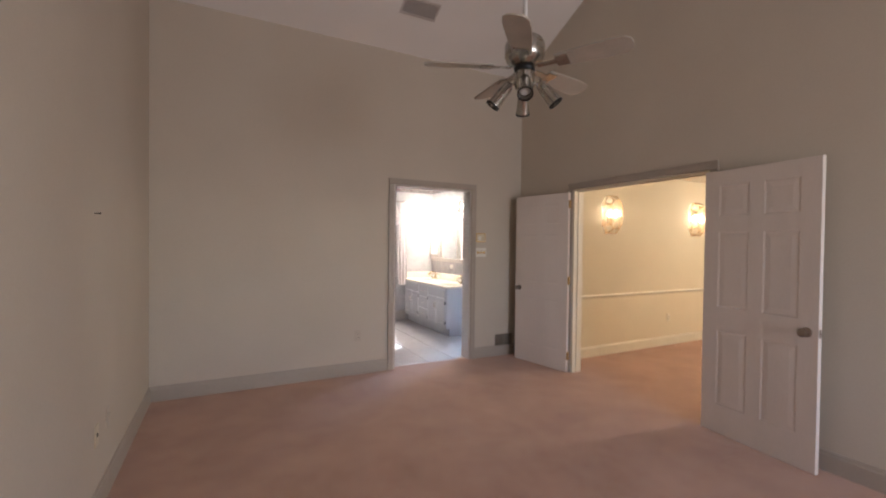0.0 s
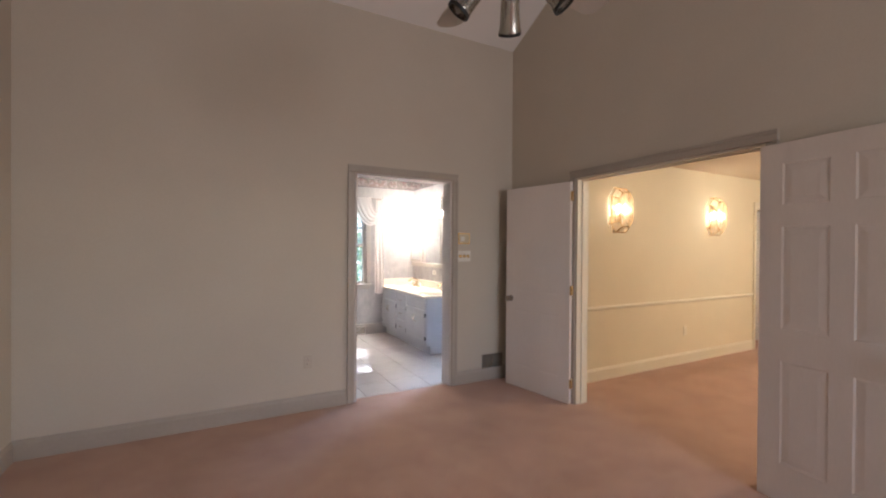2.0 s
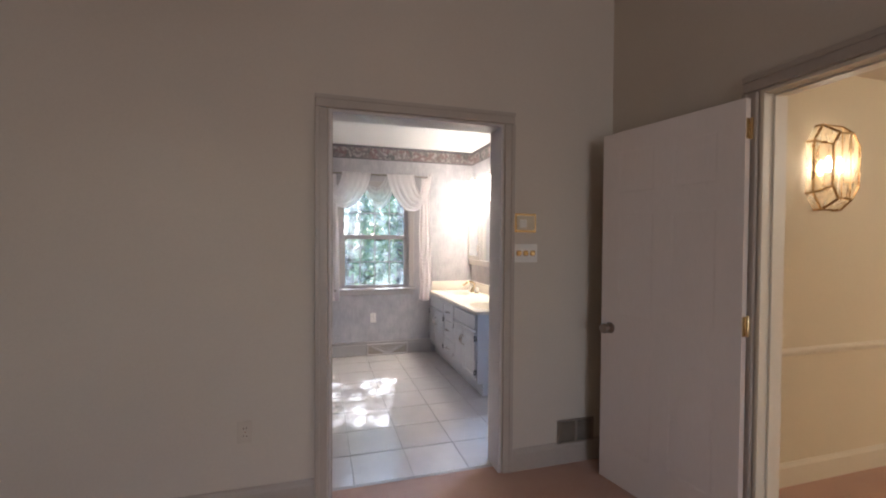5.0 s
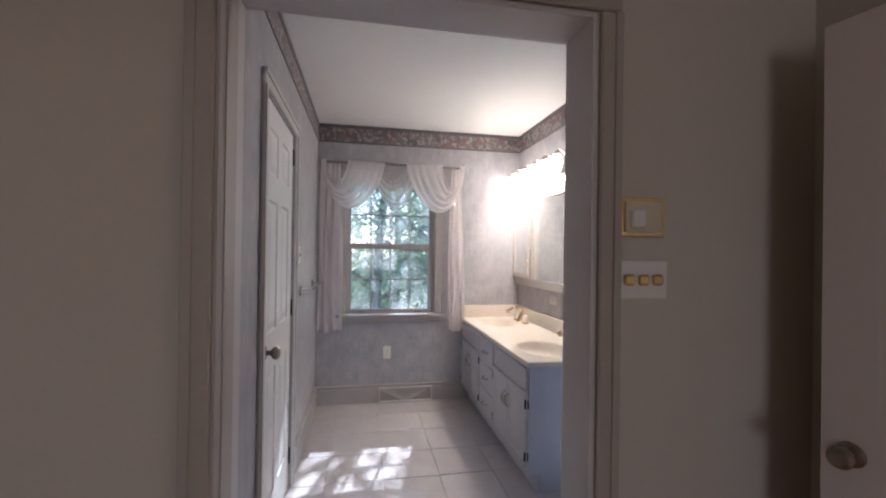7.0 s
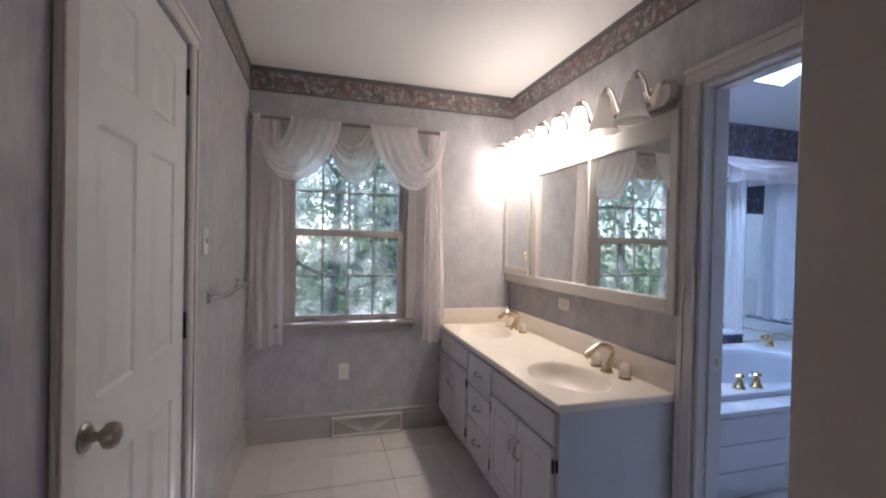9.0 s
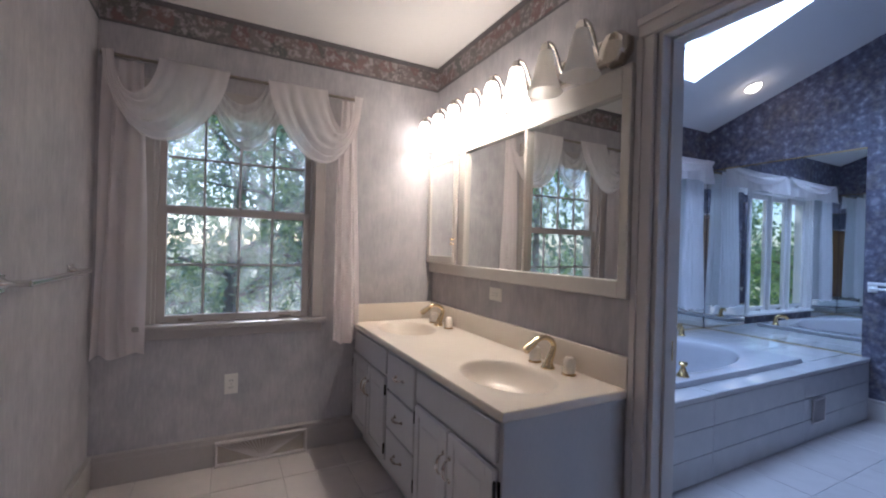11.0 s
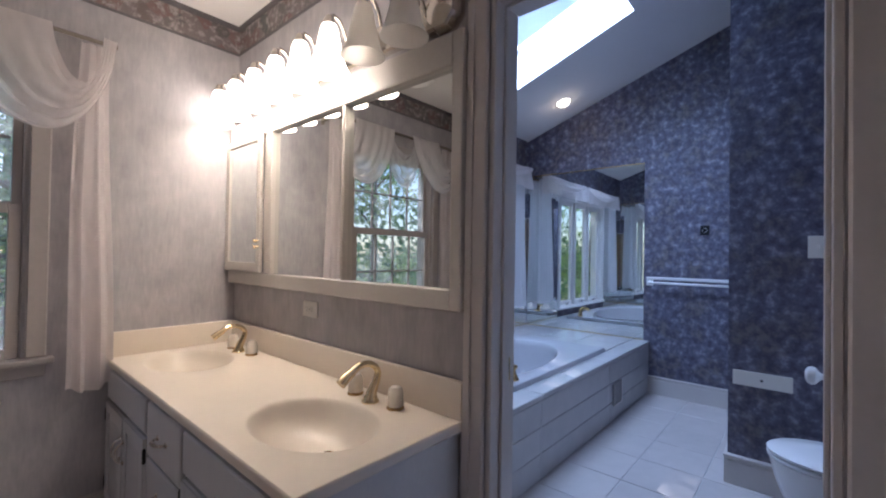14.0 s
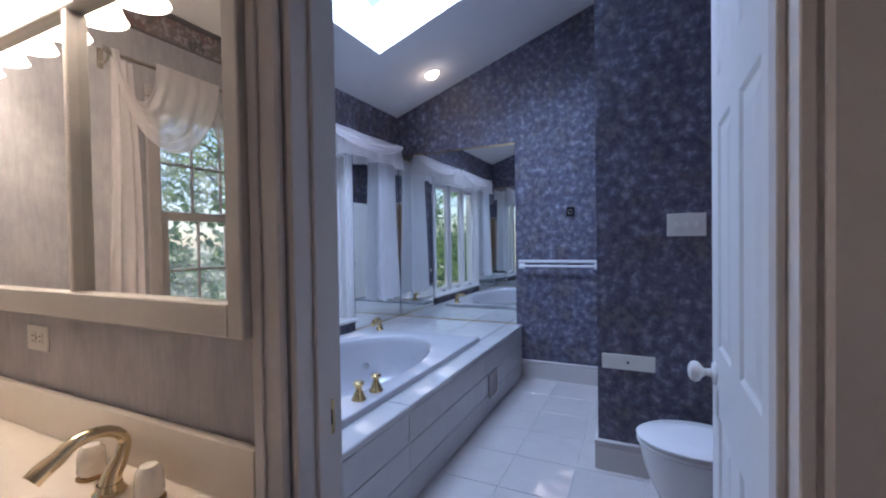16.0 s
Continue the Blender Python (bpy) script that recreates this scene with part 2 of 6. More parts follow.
M_NAVY = floral_paper("navy_floral_wallpaper", (0.058, 0.055, 0.082), (0.125, 0.12, 0.17), (0.36, 0.35, 0.41), (0.15, 0.125, 0.12), 6.5)
M_BORDER = border_print()
M_BORDERLINE = mottled("border_stripe", (0.16, 0.145, 0.15), (0.11, 0.10, 0.105), 0.6, scale=8)
M_GREYTRIM = mottled("grey_trim", (0.62, 0.575, 0.545), (0.56, 0.515, 0.485), 0.45, scale=3, fine=60, relief=0.04)
M_SASH = mottled("mauve_grey_trim", (0.46, 0.42, 0.395), (0.40, 0.365, 0.34), 0.45, scale=3, fine=60, relief=0.04)
M_CAB = mottled("cabinet_paint", (0.60, 0.585, 0.585), (0.53, 0.515, 0.52), 0.4, scale=4, fine=90, relief=0.06, stretch=(1, 1, 0.4))
M_FRAME = mottled("mirror_frame_paint", (0.58, 0.54, 0.49), (0.52, 0.48, 0.43), 0.4, scale=4, fine=80, relief=0.05)
M_COUNTER = mottled("cultured_marble", (0.79, 0.705, 0.60), (0.74, 0.655, 0.55), 0.30, scale=3, fine=25, relief=0.0, gloss_wear=0.05)
M_TILE = tile_material("floor_tile_glaze", (0.62, 0.57, 0.54), (0.55, 0.505, 0.48), 0.11)
M_PALEGROUT = mottled("pale_grout", (0.60, 0.59, 0.58), (0.54, 0.53, 0.52), 0.9, scale=12, relief=0.2)
M_TUBTILE = tile_material("deck_tile_glaze", (0.58, 0.57, 0.56), (0.50, 0.49, 0.49), 0.05)
M_GROUT = mottled("grout", (0.54, 0.50, 0.47), (0.44, 0.41, 0.39), 0.9, scale=12, relief=0.2)
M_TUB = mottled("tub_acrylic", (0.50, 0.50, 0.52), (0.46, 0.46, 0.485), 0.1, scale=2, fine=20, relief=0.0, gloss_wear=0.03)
M_PORC = mottled("porcelain", (0.80, 0.79, 0.78), (0.76, 0.75, 0.75), 0.08, scale=2, fine=20, relief=0.0, gloss_wear=0.03)
M_BRASS = mottled("brass", (0.82, 0.62, 0.32), (0.62, 0.45, 0.20), 0.22, 1.0, scale=14, fine=80, relief=0.03)
M_OLDBRASS = mottled("aged_brass", (0.46, 0.30, 0.13), (0.28, 0.18, 0.08), 0.28, 1.0, scale=14, fine=80, relief=0.03)
M_GOLD = mottled("polished_brass", (0.90, 0.76, 0.52), (0.78, 0.63, 0.38), 0.12, 1.0, scale=14, fine=80, relief=0.0, gloss_wear=0.06)
M_PEWTER = mottled("antique_pewter", (0.42, 0.36, 0.31), (0.28, 0.24, 0.20), 0.3, 1.0, scale=14, fine=80, relief=0.02)
M_HALLCEIL = mottled("hall_ceiling_cream", (0.66, 0.57, 0.43), (0.61, 0.52, 0.39), 0.9, scale=2, fine=70, relief=0.1)
M_CHROME = mottled("brushed_chrome", (0.78, 0.77, 0.75), (0.66, 0.65, 0.63), 0.2, 1.0, scale=14, fine=80, relief=0.02)
M_BLACK = mottled("black_iron", (0.03, 0.03, 0.03), (0.015, 0.015, 0.015), 0.5, 0.6, scale=20)
M_PLASTIC = mottled("switch_plastic", (0.80, 0.77, 0.70), (0.74, 0.71, 0.64), 0.35, scale=10, relief=0.0)
M_ALMOND = mottled("almond_plastic", (0.66, 0.58, 0.42), (0.58, 0.50, 0.35), 0.35, scale=10, relief=0.0)
M_SLOT = mottled("dark_slot", (0.04, 0.035, 0.03), (0.02, 0.02, 0.02), 0.8, scale=20)
M_GRILLE = mottled("brown_grille", (0.30, 0.26, 0.21), (0.23, 0.195, 0.16), 0.5, 0.2, scale=20)
M_FAN = mottled("fan_blade_wood", (0.48, 0.44, 0.38), (0.36, 0.33, 0.28), 0.4, scale=4, fine=60, relief=0.05, stretch=(2, 2, 2))
M_FANMETAL = mottled("pewter_metal", (0.55, 0.53, 0.49), (0.36, 0.35, 0.32), 0.25, 1.0, scale=10)
M_SHEER = sheer("sheer_curtain", (0.93, 0.87, 0.86), 0.14)
M_VEIL = sheer("thin_veil", (0.94, 0.90, 0.90), 0.42)
M_SWAG = sheer("swag_cloth", (0.93, 0.88, 0.87), 0.2)
M_TUBCURTAIN = sheer("tub_curtain", (0.90, 0.89, 0.90), 0.12)
M_SHADE_LIT = glowing("frosted_glass_lit", (1.0, 0.82, 0.58), 6.2)
M_VANITY_BULB = glowing("vanity_bulb", (1.0, 0.82, 0.58), 60.0)
M_SHADE_DARK = sheer("frosted_glass_unlit", (0.96, 0.94, 0.91), 0.16)
M_NICKEL = mottled("polished_nickel", (0.80, 0.76, 0.70), (0.68, 0.63, 0.56), 0.14, 1.0, scale=14, fine=80, relief=0.0, gloss_wear=0.06)
M_BEIGE = mottled("beige_plastic", (0.56, 0.49, 0.40), (0.50, 0.44, 0.35), 0.4, scale=10, relief=0.0)
M_BULB = glowing("lamp_bulb", (1.0, 0.80, 0.52), 9.0)
# glow of the added, unseen hall fill light
M_FILL_BOWL = glowing("fill_lamp_bowl", (1.0, 0.76, 0.48), 6.0)
M_SPOT = glowing("recessed_bulb", (1.0, 0.85, 0.62), 6.0)
M_BULB_OFF = mottled("unlit_bulb", (0.70, 0.69, 0.66), (0.55, 0.54, 0.52), 0.15, scale=20, relief=0.0)
M_GLASS = clear_glass()
M_HAZY = hazy_glass()
M_BEVELLED = sheer("bevelled_lantern_glass", (0.80, 0.66, 0.46), 0.62)
M_MIRROR = mirror_material()
M_ACRYL = mottled("clear_acrylic_knob", (0.86, 0.80, 0.72), (0.74, 0.67, 0.58), 0.05, scale=40, relief=0.0, gloss_wear=0.03)
M_WOOD = mottled("dark_stained_oak", (0.24, 0.12, 0.06), (0.13, 0.06, 0.03), 0.35, scale=5, fine=70, relief=0.1, stretch=(6, 6, 0.6))
M_BARK = mottled("bark", (0.13, 0.10, 0.075), (0.06, 0.05, 0.04), 0.95, scale=7, fine=40, relief=0.8, stretch=(1, 1, 0.25))
M_LEAF = leaf_material("leaf_green", (0.30, 0.40, 0.13), (0.10, 0.20, 0.085))
M_LEAF2 = leaf_material("leaf_blue_green", (0.25, 0.35, 0.19), (0.085, 0.18, 0.12))
M_WOODS = leaf_material("far_foliage", (0.15, 0.22, 0.10), (0.06, 0.12, 0.07))
M_GROUND = mottled("dry_grass_ground", (0.40, 0.37, 0.24), (0.22, 0.24, 0.12), 0.95, scale=0.8, fine=30, relief=0.5)


# ---- mesh helpers ----
def base_of(parent):
    v = Vector((0, 0, 0))
    while parent is not None:
        v += parent.location
        parent = parent.parent
    return v


def part(name, bm, material, parent=None, label="", smooth=False):
    """One mesh object; under a thing its bmesh is given in the world's metres, or in the thing's own when that stands at the origin."""
    if parent is not None:
        bmesh.ops.translate(bm, verts=bm.verts, vec=-base_of(parent))
    me = bpy.data.meshes.new(name)
    bm.to_mesh(me)
    bm.free()
    if smooth:
        for p in me.polygons:
            p.use_smooth = True
        me.set_sharp_from_angle(angle=radians(38))
    me.materials.append(material)
    ob = new(name, me)
    ob.parent = parent
    return tagged(ob, label=label)


def thing(name, at, label, category, group="", kind=""):
    ob = new(name)
    ob.empty_display_size = 0.05
    ob.location = at
    return tagged(ob, label, category, group, kind)


def box(x0, x1, y0, y1, z0, z1, bevel=0.0, bm=None, seg=1):
    """A box, added to bm where one is given."""
    b = bmesh.new()
    bmesh.ops.create_cube(b, size=1.0)
    bmesh.ops.scale(b, vec=(abs(x1 - x0), abs(y1 - y0), abs(z1 - z0)), verts=b.verts)
    bmesh.ops.translate(b, vec=((x0 + x1) / 2, (y0 + y1) / 2, (z0 + z1) / 2), verts=b.verts)
    if bevel:
        bmesh.ops.bevel(b, geom=b.edges[:], offset=bevel, segments=seg, affect="EDGES", profile=0.6)
    return b if bm is None else merge(bm, b)


def merge(bm, other):
    me = bpy.data.meshes.new("tmp")
    other.to_mesh(me)
    other.free()
    bm.from_mesh(me)
    bpy.data.meshes.remove(me)
    return bm


def lathe(profile, steps=20, at=(0, 0, 0), turn=None, bm=None):
    """Profile rows of (radius, height), turned round z; turn: a matrix before the move."""
    b = bmesh.new()
    rings = []
    for r, h in profile:
        if r < 1e-5:
            rings.append([b.verts.new((0, 0, h))])
        else:
            rings.append([b.verts.new((r * math.cos(2 * math.pi * k / steps), r * math.sin(2 * math.pi * k / steps), h)) for k in range(steps)])
    for lo, hi in zip(rings, rings[1:]):
        for k in range(steps):
            a, c = lo[k % len(lo)], lo[(k + 1) % len(lo)]
            d, e = hi[(k + 1) % len(hi)], hi[k % len(hi)]
            q = [v for i, v in enumerate((a, c, d, e)) if v not in (a, c, d, e)[:i]]
            if len(q) > 2:
                b.faces.new(q)
    if turn is not None:
        bmesh.ops.transform(b, matrix=turn, verts=b.verts)
    bmesh.ops.translate(b, vec=at, verts=b.verts)
    bmesh.ops.recalc_face_normals(b, faces=b.faces)
    return b if bm is None else merge(bm, b)


def tube(points, radius, steps=10, bm=None):
    """A round bar along points; radius may be a list."""
    b = bmesh.new()
    pts = [Vector(p) for p in points]
    rad = radius if isinstance(radius, (list, tuple)) else [radius] * len(pts)
    rings, up = [], None
    for i, p in enumerate(pts):
        d = (pts[min(i + 1, len(pts) - 1)] - pts[max(i - 1, 0)]).normalized()
        if up is None:
            up = d.orthogonal().normalized()
        up = (up - d * up.dot(d)).normalized()
        side = d.cross(up)
        rings.append([b.verts.new(p + rad[i] * (math.cos(2 * math.pi * k / steps) * up + math.sin(2 * math.pi * k / steps) * side)) for k in range(steps)])
    for lo, hi in zip(rings, rings[1:]):
        for k in range(steps):
            b.faces.new((lo[k], lo[(k + 1) % steps], hi[(k + 1) % steps], hi[k]))
    b.faces.new(rings[0][::-1])
    b.faces.new(rings[-1])
    bmesh.ops.recalc_face_normals(b, faces=b.faces)
    return b if bm is None else merge(bm, b)


def arc(cx, cz, r, a0, a1, n):
    return [(cx + r * math.cos(radians(a0 + (a1 - a0) * k / n)), cz + r * math.sin(radians(a0 + (a1 - a0) * k / n))) for k in range(n + 1)]


def wall(name, along, lo, hi, start, end, z0, z1, material, holes=(), label=""):
    """A wall along 'x' or 'y' with thickness lo..hi and rectangular openings (start, end, z0, z1) cut through it."""
    us = sorted({start, end, *[h[0] for h in holes], *[h[1] for h in holes]})
    zs = sorted({z0, z1, *[h[2] for h in holes], *[h[3] for h in holes]})
    us, zs = [u for u in us if start <= u <= end], [z for z in zs if z0 <= z <= z1]
    solid = {}
    for i in range(len(us) - 1):
        for j in range(len(zs) - 1):
            u, z = (us[i] + us[i + 1]) / 2, (zs[j] + zs[j + 1]) / 2
            solid[i, j] = not any(h[0] < u < h[1] and h[2] < z < h[3] for h in holes)
    bm = bmesh.new()
    made = {}

    def v(i, j, k):
        key = (i, j, k)
        if key not in made:
            t = (lo, hi)[k]
            made[key] = bm.verts.new((us[i], t, zs[j]) if along == "x" else (t, us[i], zs[j]))
        return made[key]

    for (i, j), s in solid.items():
        if not s:
            continue
        for k in (0, 1):
            bm.faces.new((v(i, j, k), v(i + 1, j, k), v(i + 1, j + 1, k), v(i, j + 1, k)))
        for di, dj, a, c in ((-1, 0, (i, j), (i, j + 1)), (1, 0, (i + 1, j), (i + 1, j + 1)), (0, -1, (i, j), (i + 1, j)), (0, 1, (i, j + 1), (i + 1, j + 1))):
            if not solid.get((i + di, j + dj), False):
                bm.faces.new((v(*a, 0), v(*c, 0), v(*c, 1), v(*a, 1)))
    bmesh.ops.recalc_face_normals(bm, faces=bm.faces)
    return tagged(part(name, bm, material), label, "wall", kind="structure")


def setting(name, bm, material, label, category):
    return tagged(part(name, bm, material), label, category, kind="structure")


# ---- structure ----
SLOPE_B, EAVE_B, RIDGE_Y = 0.5, 3.6, 2.1     # bedroom vault
BX0, BX1, BY0, BY1 = 0.25, 4.33, -1.6, 5.84  # bedroom
VX0, VX1, VY0, VY1, VZ = 2.49, 4.412, 6.0, 8.68, 2.551  # vanity bath
TX0, TX1, TY0 = 4.53, 7.70, 5.62              # tub room
TUB_Z0, TUB_SLOPE = 2.60, 0.353              # tub room ceiling at its window wall
DOOR_A = (2.550, 3.560)                      # bath doorway
OPEN_H = (3.38, 4.88)                        # double doorway to the hall
DOOR_T = (6.180, 6.937)                      # doorway to the tub room
RIDGE_Z = EAVE_B + SLOPE_B * (BY1 - RIDGE_Y)

wall("wall_north", "x", BY1, 5.92, BX0, BX1, 0, EAVE_B, M_WALL, [(*DOOR_A, 0, 2.105)], "warm beige painted bedroom wall with a doorway to the bath")
wall("wall_north_bath_side", "x", 5.924, VY0, VX0, VX1, 0, VZ, M_STRIE, [(*DOOR_A, 0, 2.105)], "streaked grey wallpaper wall round the bath doorway")
wall("wall_east", "y", BX1, 4.45, BY0, 5.92, 0, RIDGE_Z + 0.05, M_WALL, [(*OPEN_H, 0, 2.065)], "warm beige painted bedroom wall with a double doorway")
wall("wall_west", "y", BX0 - 0.14, BX0, BY0, 5.92, 0, RIDGE_Z + 0.05, M_WALL, (), "warm beige painted bedroom wall")
wall("wall_south", "x", BY0 - 0.14, BY0, BX0 - 0.14, 4.45, 0, RIDGE_Z + 0.05, M_WALL, [(2.25, 4.05, 0.72, 2.28)], "beige bedroom wall with a window")
wall("wall_hall_north", "x", 5.27, 5.39, 4.454, 9.14, 0, 2.45, M_HALL, [(8.24, 8.98, 0, 2.03)], "cream painted hall wall with a chair rail")
wall("wall_side_room_west", "y", 7.94, 8.04, 5.394, 7.52, 0, 2.45, M_HALL, (), "cream painted wall of the room off the hall")
wall("wall_side_room_north", "x", 7.40, 7.52, 8.044, 9.136, 0, 2.45, M_HALL, (), "cream painted wall of the room off the hall")
wall("wall_side_room_east", "y", 9.14, 9.26, 5.394, 7.52, 0, 2.45, M_HALL, (), "cream painted wall of the room off the hall")
wall("wall_hall_south", "x", 1.2, 1.32, 4.454, 9.14, 0, 2.45, M_HALL, (), "cream painted hall wall")
wall("wall_hall_end", "y", 9.14, 9.26, 1.2, 5.39, 0, 2.45, M_HALL, [(4.25, 5.0, 0, 2.03)], "cream painted wall at the hall's end with a doorway")
wall("wall_hall_lining", "y", 4.452, 4.464, 1.32, 5.27, 0, 2.45, M_HALL, [(*OPEN_H, 0, 2.065)], "cream painted hall side of the bedroom wall")
wall("wall_bath_west", "y", VX0 - 0.12, VX0, VY0, VY1, 0, VZ, M_STRIE, [(6.60, 7.34, 0, 2.085)], "streaked grey-lilac wallpaper wall with a closet door")
wall("wall_bath_window", "x", VY1, 8.84, VX0 - 0.12, VX1, 0, VZ, M_STRIE, [(2.74, 3.575, 0.80, 2.06)], "streaked grey-lilac wallpaper wall with a sash window")
wall("wall_bath_east", "y", VX1, 4.47, VY0, VY1, 0, VZ, M_STRIE, [(*DOOR_T, 0, 2.045)], "streaked grey-lilac wallpaper wall behind the vanity")
wall("wall_tub_west", "y", 4.474, TX0, TY0, 8.70, 0, 4.0, M_NAVY, [(*DOOR_T, 0, 2.045)], "navy floral wallpaper wall with a doorway")
wall("wall_tub_window", "x", 8.70, 8.86, 4.474, 7.82, 0, TUB_Z0 + 0.03, M_NAVY, [(5.38, 6.83, 0.59, 2.06)], "navy floral wallpaper wall with a wide window")
wall("wall_tub_east", "y", TX1, 7.82, 6.45, 8.70, 0, 3.45, M_NAVY, (), "navy floral wallpaper wall with a large mirror")
wall("wall_tub_nook", "y", 6.31, 6.43, TY0, 6.58, 0, 4.0, M_NAVY, (), "navy floral wallpaper wall that juts out beside the toilet")
wall("wall_tub_return", "x", 6.46, 6.58, 6.434, 7.82, 0, 3.5, M_NAVY, (), "navy floral wallpaper return wall")
wall("wall_tub_south", "x", TY0 - 0.12, TY0, 4.474, 6.43, 0, 4.05, M_NAVY, (), "navy floral wallpaper wall")

setting("floor", box(BX0 - 0.14, 9.26, BY0 - 0.14, 5.92, -0.12, 0.0), M_CARPET, "dusty pink carpet over bedroom and hall", "floor")


def sloped(name, x0, x1, rows, thick, material, label):
    """A slab whose underside runs through rows of (y, z)."""
    bm = bmesh.new()
    lo = [[bm.verts.new((x, y, z)) for x in (x0, x1)] for y, z in rows]
    hi = [[bm.verts.new((x, y, z + thick)) for x in (x0, x1)] for y, z in rows]
    for a, c in zip(range(len(rows) - 1), range(1, len(rows))):
        bm.faces.new((lo[a][0], lo[a][1], lo[c][1], lo[c][0]))
        bm.faces.new((hi[a][0], hi[c][0], hi[c][1], hi[a][1]))
        for k in (0, 1):
            bm.faces.new((lo[a][k], lo[c][k], hi[c][k], hi[a][k]))
    for r in (0, -1):
        bm.faces.new((lo[r][0], lo[r][1], hi[r][1], hi[r][0]))
    bmesh.ops.recalc_face_normals(bm, faces=bm.faces)
    return setting(name, bm, material, label, "ceiling")


sloped("ceiling_bedroom", BX0, BX1, [(BY0, RIDGE_Z - SLOPE_B * (RIDGE_Y - BY0)), (RIDGE_Y, RIDGE_Z), (BY1, EAVE_B), (5.92, EAVE_B - 0.04)], 0.12, M_CEIL, "white vaulted bedroom ceiling")
setting("ceiling_hall", box(4.466, 9.14, 1.32, 5.27, 2.42, 2.56), M_HALLCEIL, "cream flat hall ceiling", "ceiling")
setting("ceiling_side_room", box(7.94, 9.26, 5.394, 7.52, 2.452, 2.56), M_CEIL, "white ceiling of the room off the hall", "ceiling")
setting("floor_side_room", box(7.94, 9.26, 5.924, 7.52, -0.12, 0.0), M_CARPET, "dusty pink carpet in the room off the hall", "floor")
setting("ceiling_bath", box(VX0 - 0.12, VX1 + 0.05, VY0, VY1, VZ, VZ + 0.12), M_CEIL, "white flat bathroom ceiling", "ceiling")

# tub room ceiling with a skylight well
SKY = (5.72, 6.66, 7.22, 8.22)


def tub_z(y):
    return TUB_Z0 + TUB_SLOPE * (8.70 - y)


def skylight_ceiling():
    bm = bmesh.new()
    xs, ys = (4.474, SKY[0], SKY[1], 7.82), (TY0 - 0.1, SKY[2], SKY[3], 8.70)
    lo = [[bm.verts.new((x, y, tub_z(y))) for x in xs] for y in ys]
    for j in range(3):
        for i in range(3):
            if (i, j) != (1, 1):
                bm.faces.new((lo[j][i], lo[j][i + 1], lo[j + 1][i + 1], lo[j + 1][i]))
    ring = [lo[1][1], lo[1][2], lo[2][2], lo[2][1]]
    top = [bm.verts.new((v.co.x, v.co.y + 0.06, v.co.z + 0.34)) for v in ring]
    for k in range(4):
        bm.faces.new((ring[k], ring[(k + 1) % 4], top[(k + 1) % 4], top[k]))
    outer = [lo[0][0], lo[0][3], lo[3][3], lo[3][0]]
    high = [bm.verts.new((v.co.x, v.co.y, v.co.z + 0.36)) for v in outer]
    edge = [[lo[0][i] for i in range(4)], [lo[j][3] for j in range(4)], [lo[3][3 - i] for i in range(4)], [lo[3 - j][0] for j in range(4)]]
    for k in range(4):
        bm.faces.new(edge[k] + [high[(k + 1) % 4], high[k]])
        bm.faces.new((high[k], high[(k + 1) % 4], top[(k + 1) % 4], top[k]))
    bmesh.ops.recalc_face_normals(bm, faces=bm.faces)
    return setting("ceiling_tub", bm, M_CEIL, "white sloped ceiling with a skylight well", "ceiling")


skylight_ceiling()


# ---- trim ----
def moulding(name, along, face, out, start, end, profile, material, label, category="baseboard", parent=None):
    """A moulded strip: profile rows of (depth from the wall, height), run along 'x' or 'y' on the plane 'face'."""
    bm = bmesh.new()
    ends = []
    for u in (start, end):
        ends.append([bm.verts.new((u, face + out * d, h) if along == "x" else (face + out * d, u, h)) for d, h in profile])
    n = len(profile)
    for k in range(n):
        bm.faces.new((ends[0][k], ends[0][(k + 1) % n], ends[1][(k + 1) % n], ends[1][k]))
    bm.faces.new(ends[0])
    bm.faces.new(ends[1][::-1])
    bmesh.ops.recalc_face_normals(bm, faces=bm.faces)
    ob = part(name, bm, material, parent, "" if parent else label)
    return ob if parent else tagged(ob, label, category, kind="structure")


BASE = [(0.001, 0.0), (0.016, 0.0), (0.016, 0.105), (0.011, 0.118), (0.011, 0.126), (0.005, 0.136), (0.001, 0.136)]
BASEH = [(0.001, 0.0), (0.016, 0.0), (0.016, 0.11), (0.010, 0.122), (0.005, 0.135), (0.001, 0.135)]
BASEV = [(0.001, 0.0), (0.016, 0.0), (0.016, 0.128), (0.012, 0.138), (0.012, 0.147), (0.020, 0.152), (0.020, 0.162), (0.001, 0.168)]
CHAIR = [(0.001, 0.755), (0.008, 0.755), (0.018, 0.775), (0.018, 0.787), (0.008, 0.80), (0.001, 0.80)]
QUARTER = [(0.017, 0.0), (0.030, 0.0), (0.027, 0.008), (0.017, 0.014)]

for a, c in ((BX0, DOOR_A[0] - 0.072), (DOOR_A[1] + 0.072, BX1)):
    moulding("baseboard", "x", BY1, -1, a, c, BASE, M_TRIM, "taupe painted baseboard on the bedroom wall")
moulding("baseboard", "y", BX0, 1, BY0, BY1 - 0.018, BASE, M_TRIM, "taupe painted baseboard on the bedroom wall")
for a, c in ((BY0, OPEN_H[0] - 0.072), (OPEN_H[1] + 0.072, BY1 - 0.018)):
    moulding("baseboard", "y", BX1, -1, a, c, BASE, M_TRIM, "taupe painted baseboard on the bedroom wall")
moulding("baseboard", "x", 5.27, -1, 4.466, 8.17, BASEH, M_CREAMTRIM, "cream painted baseboard on the hall wall")
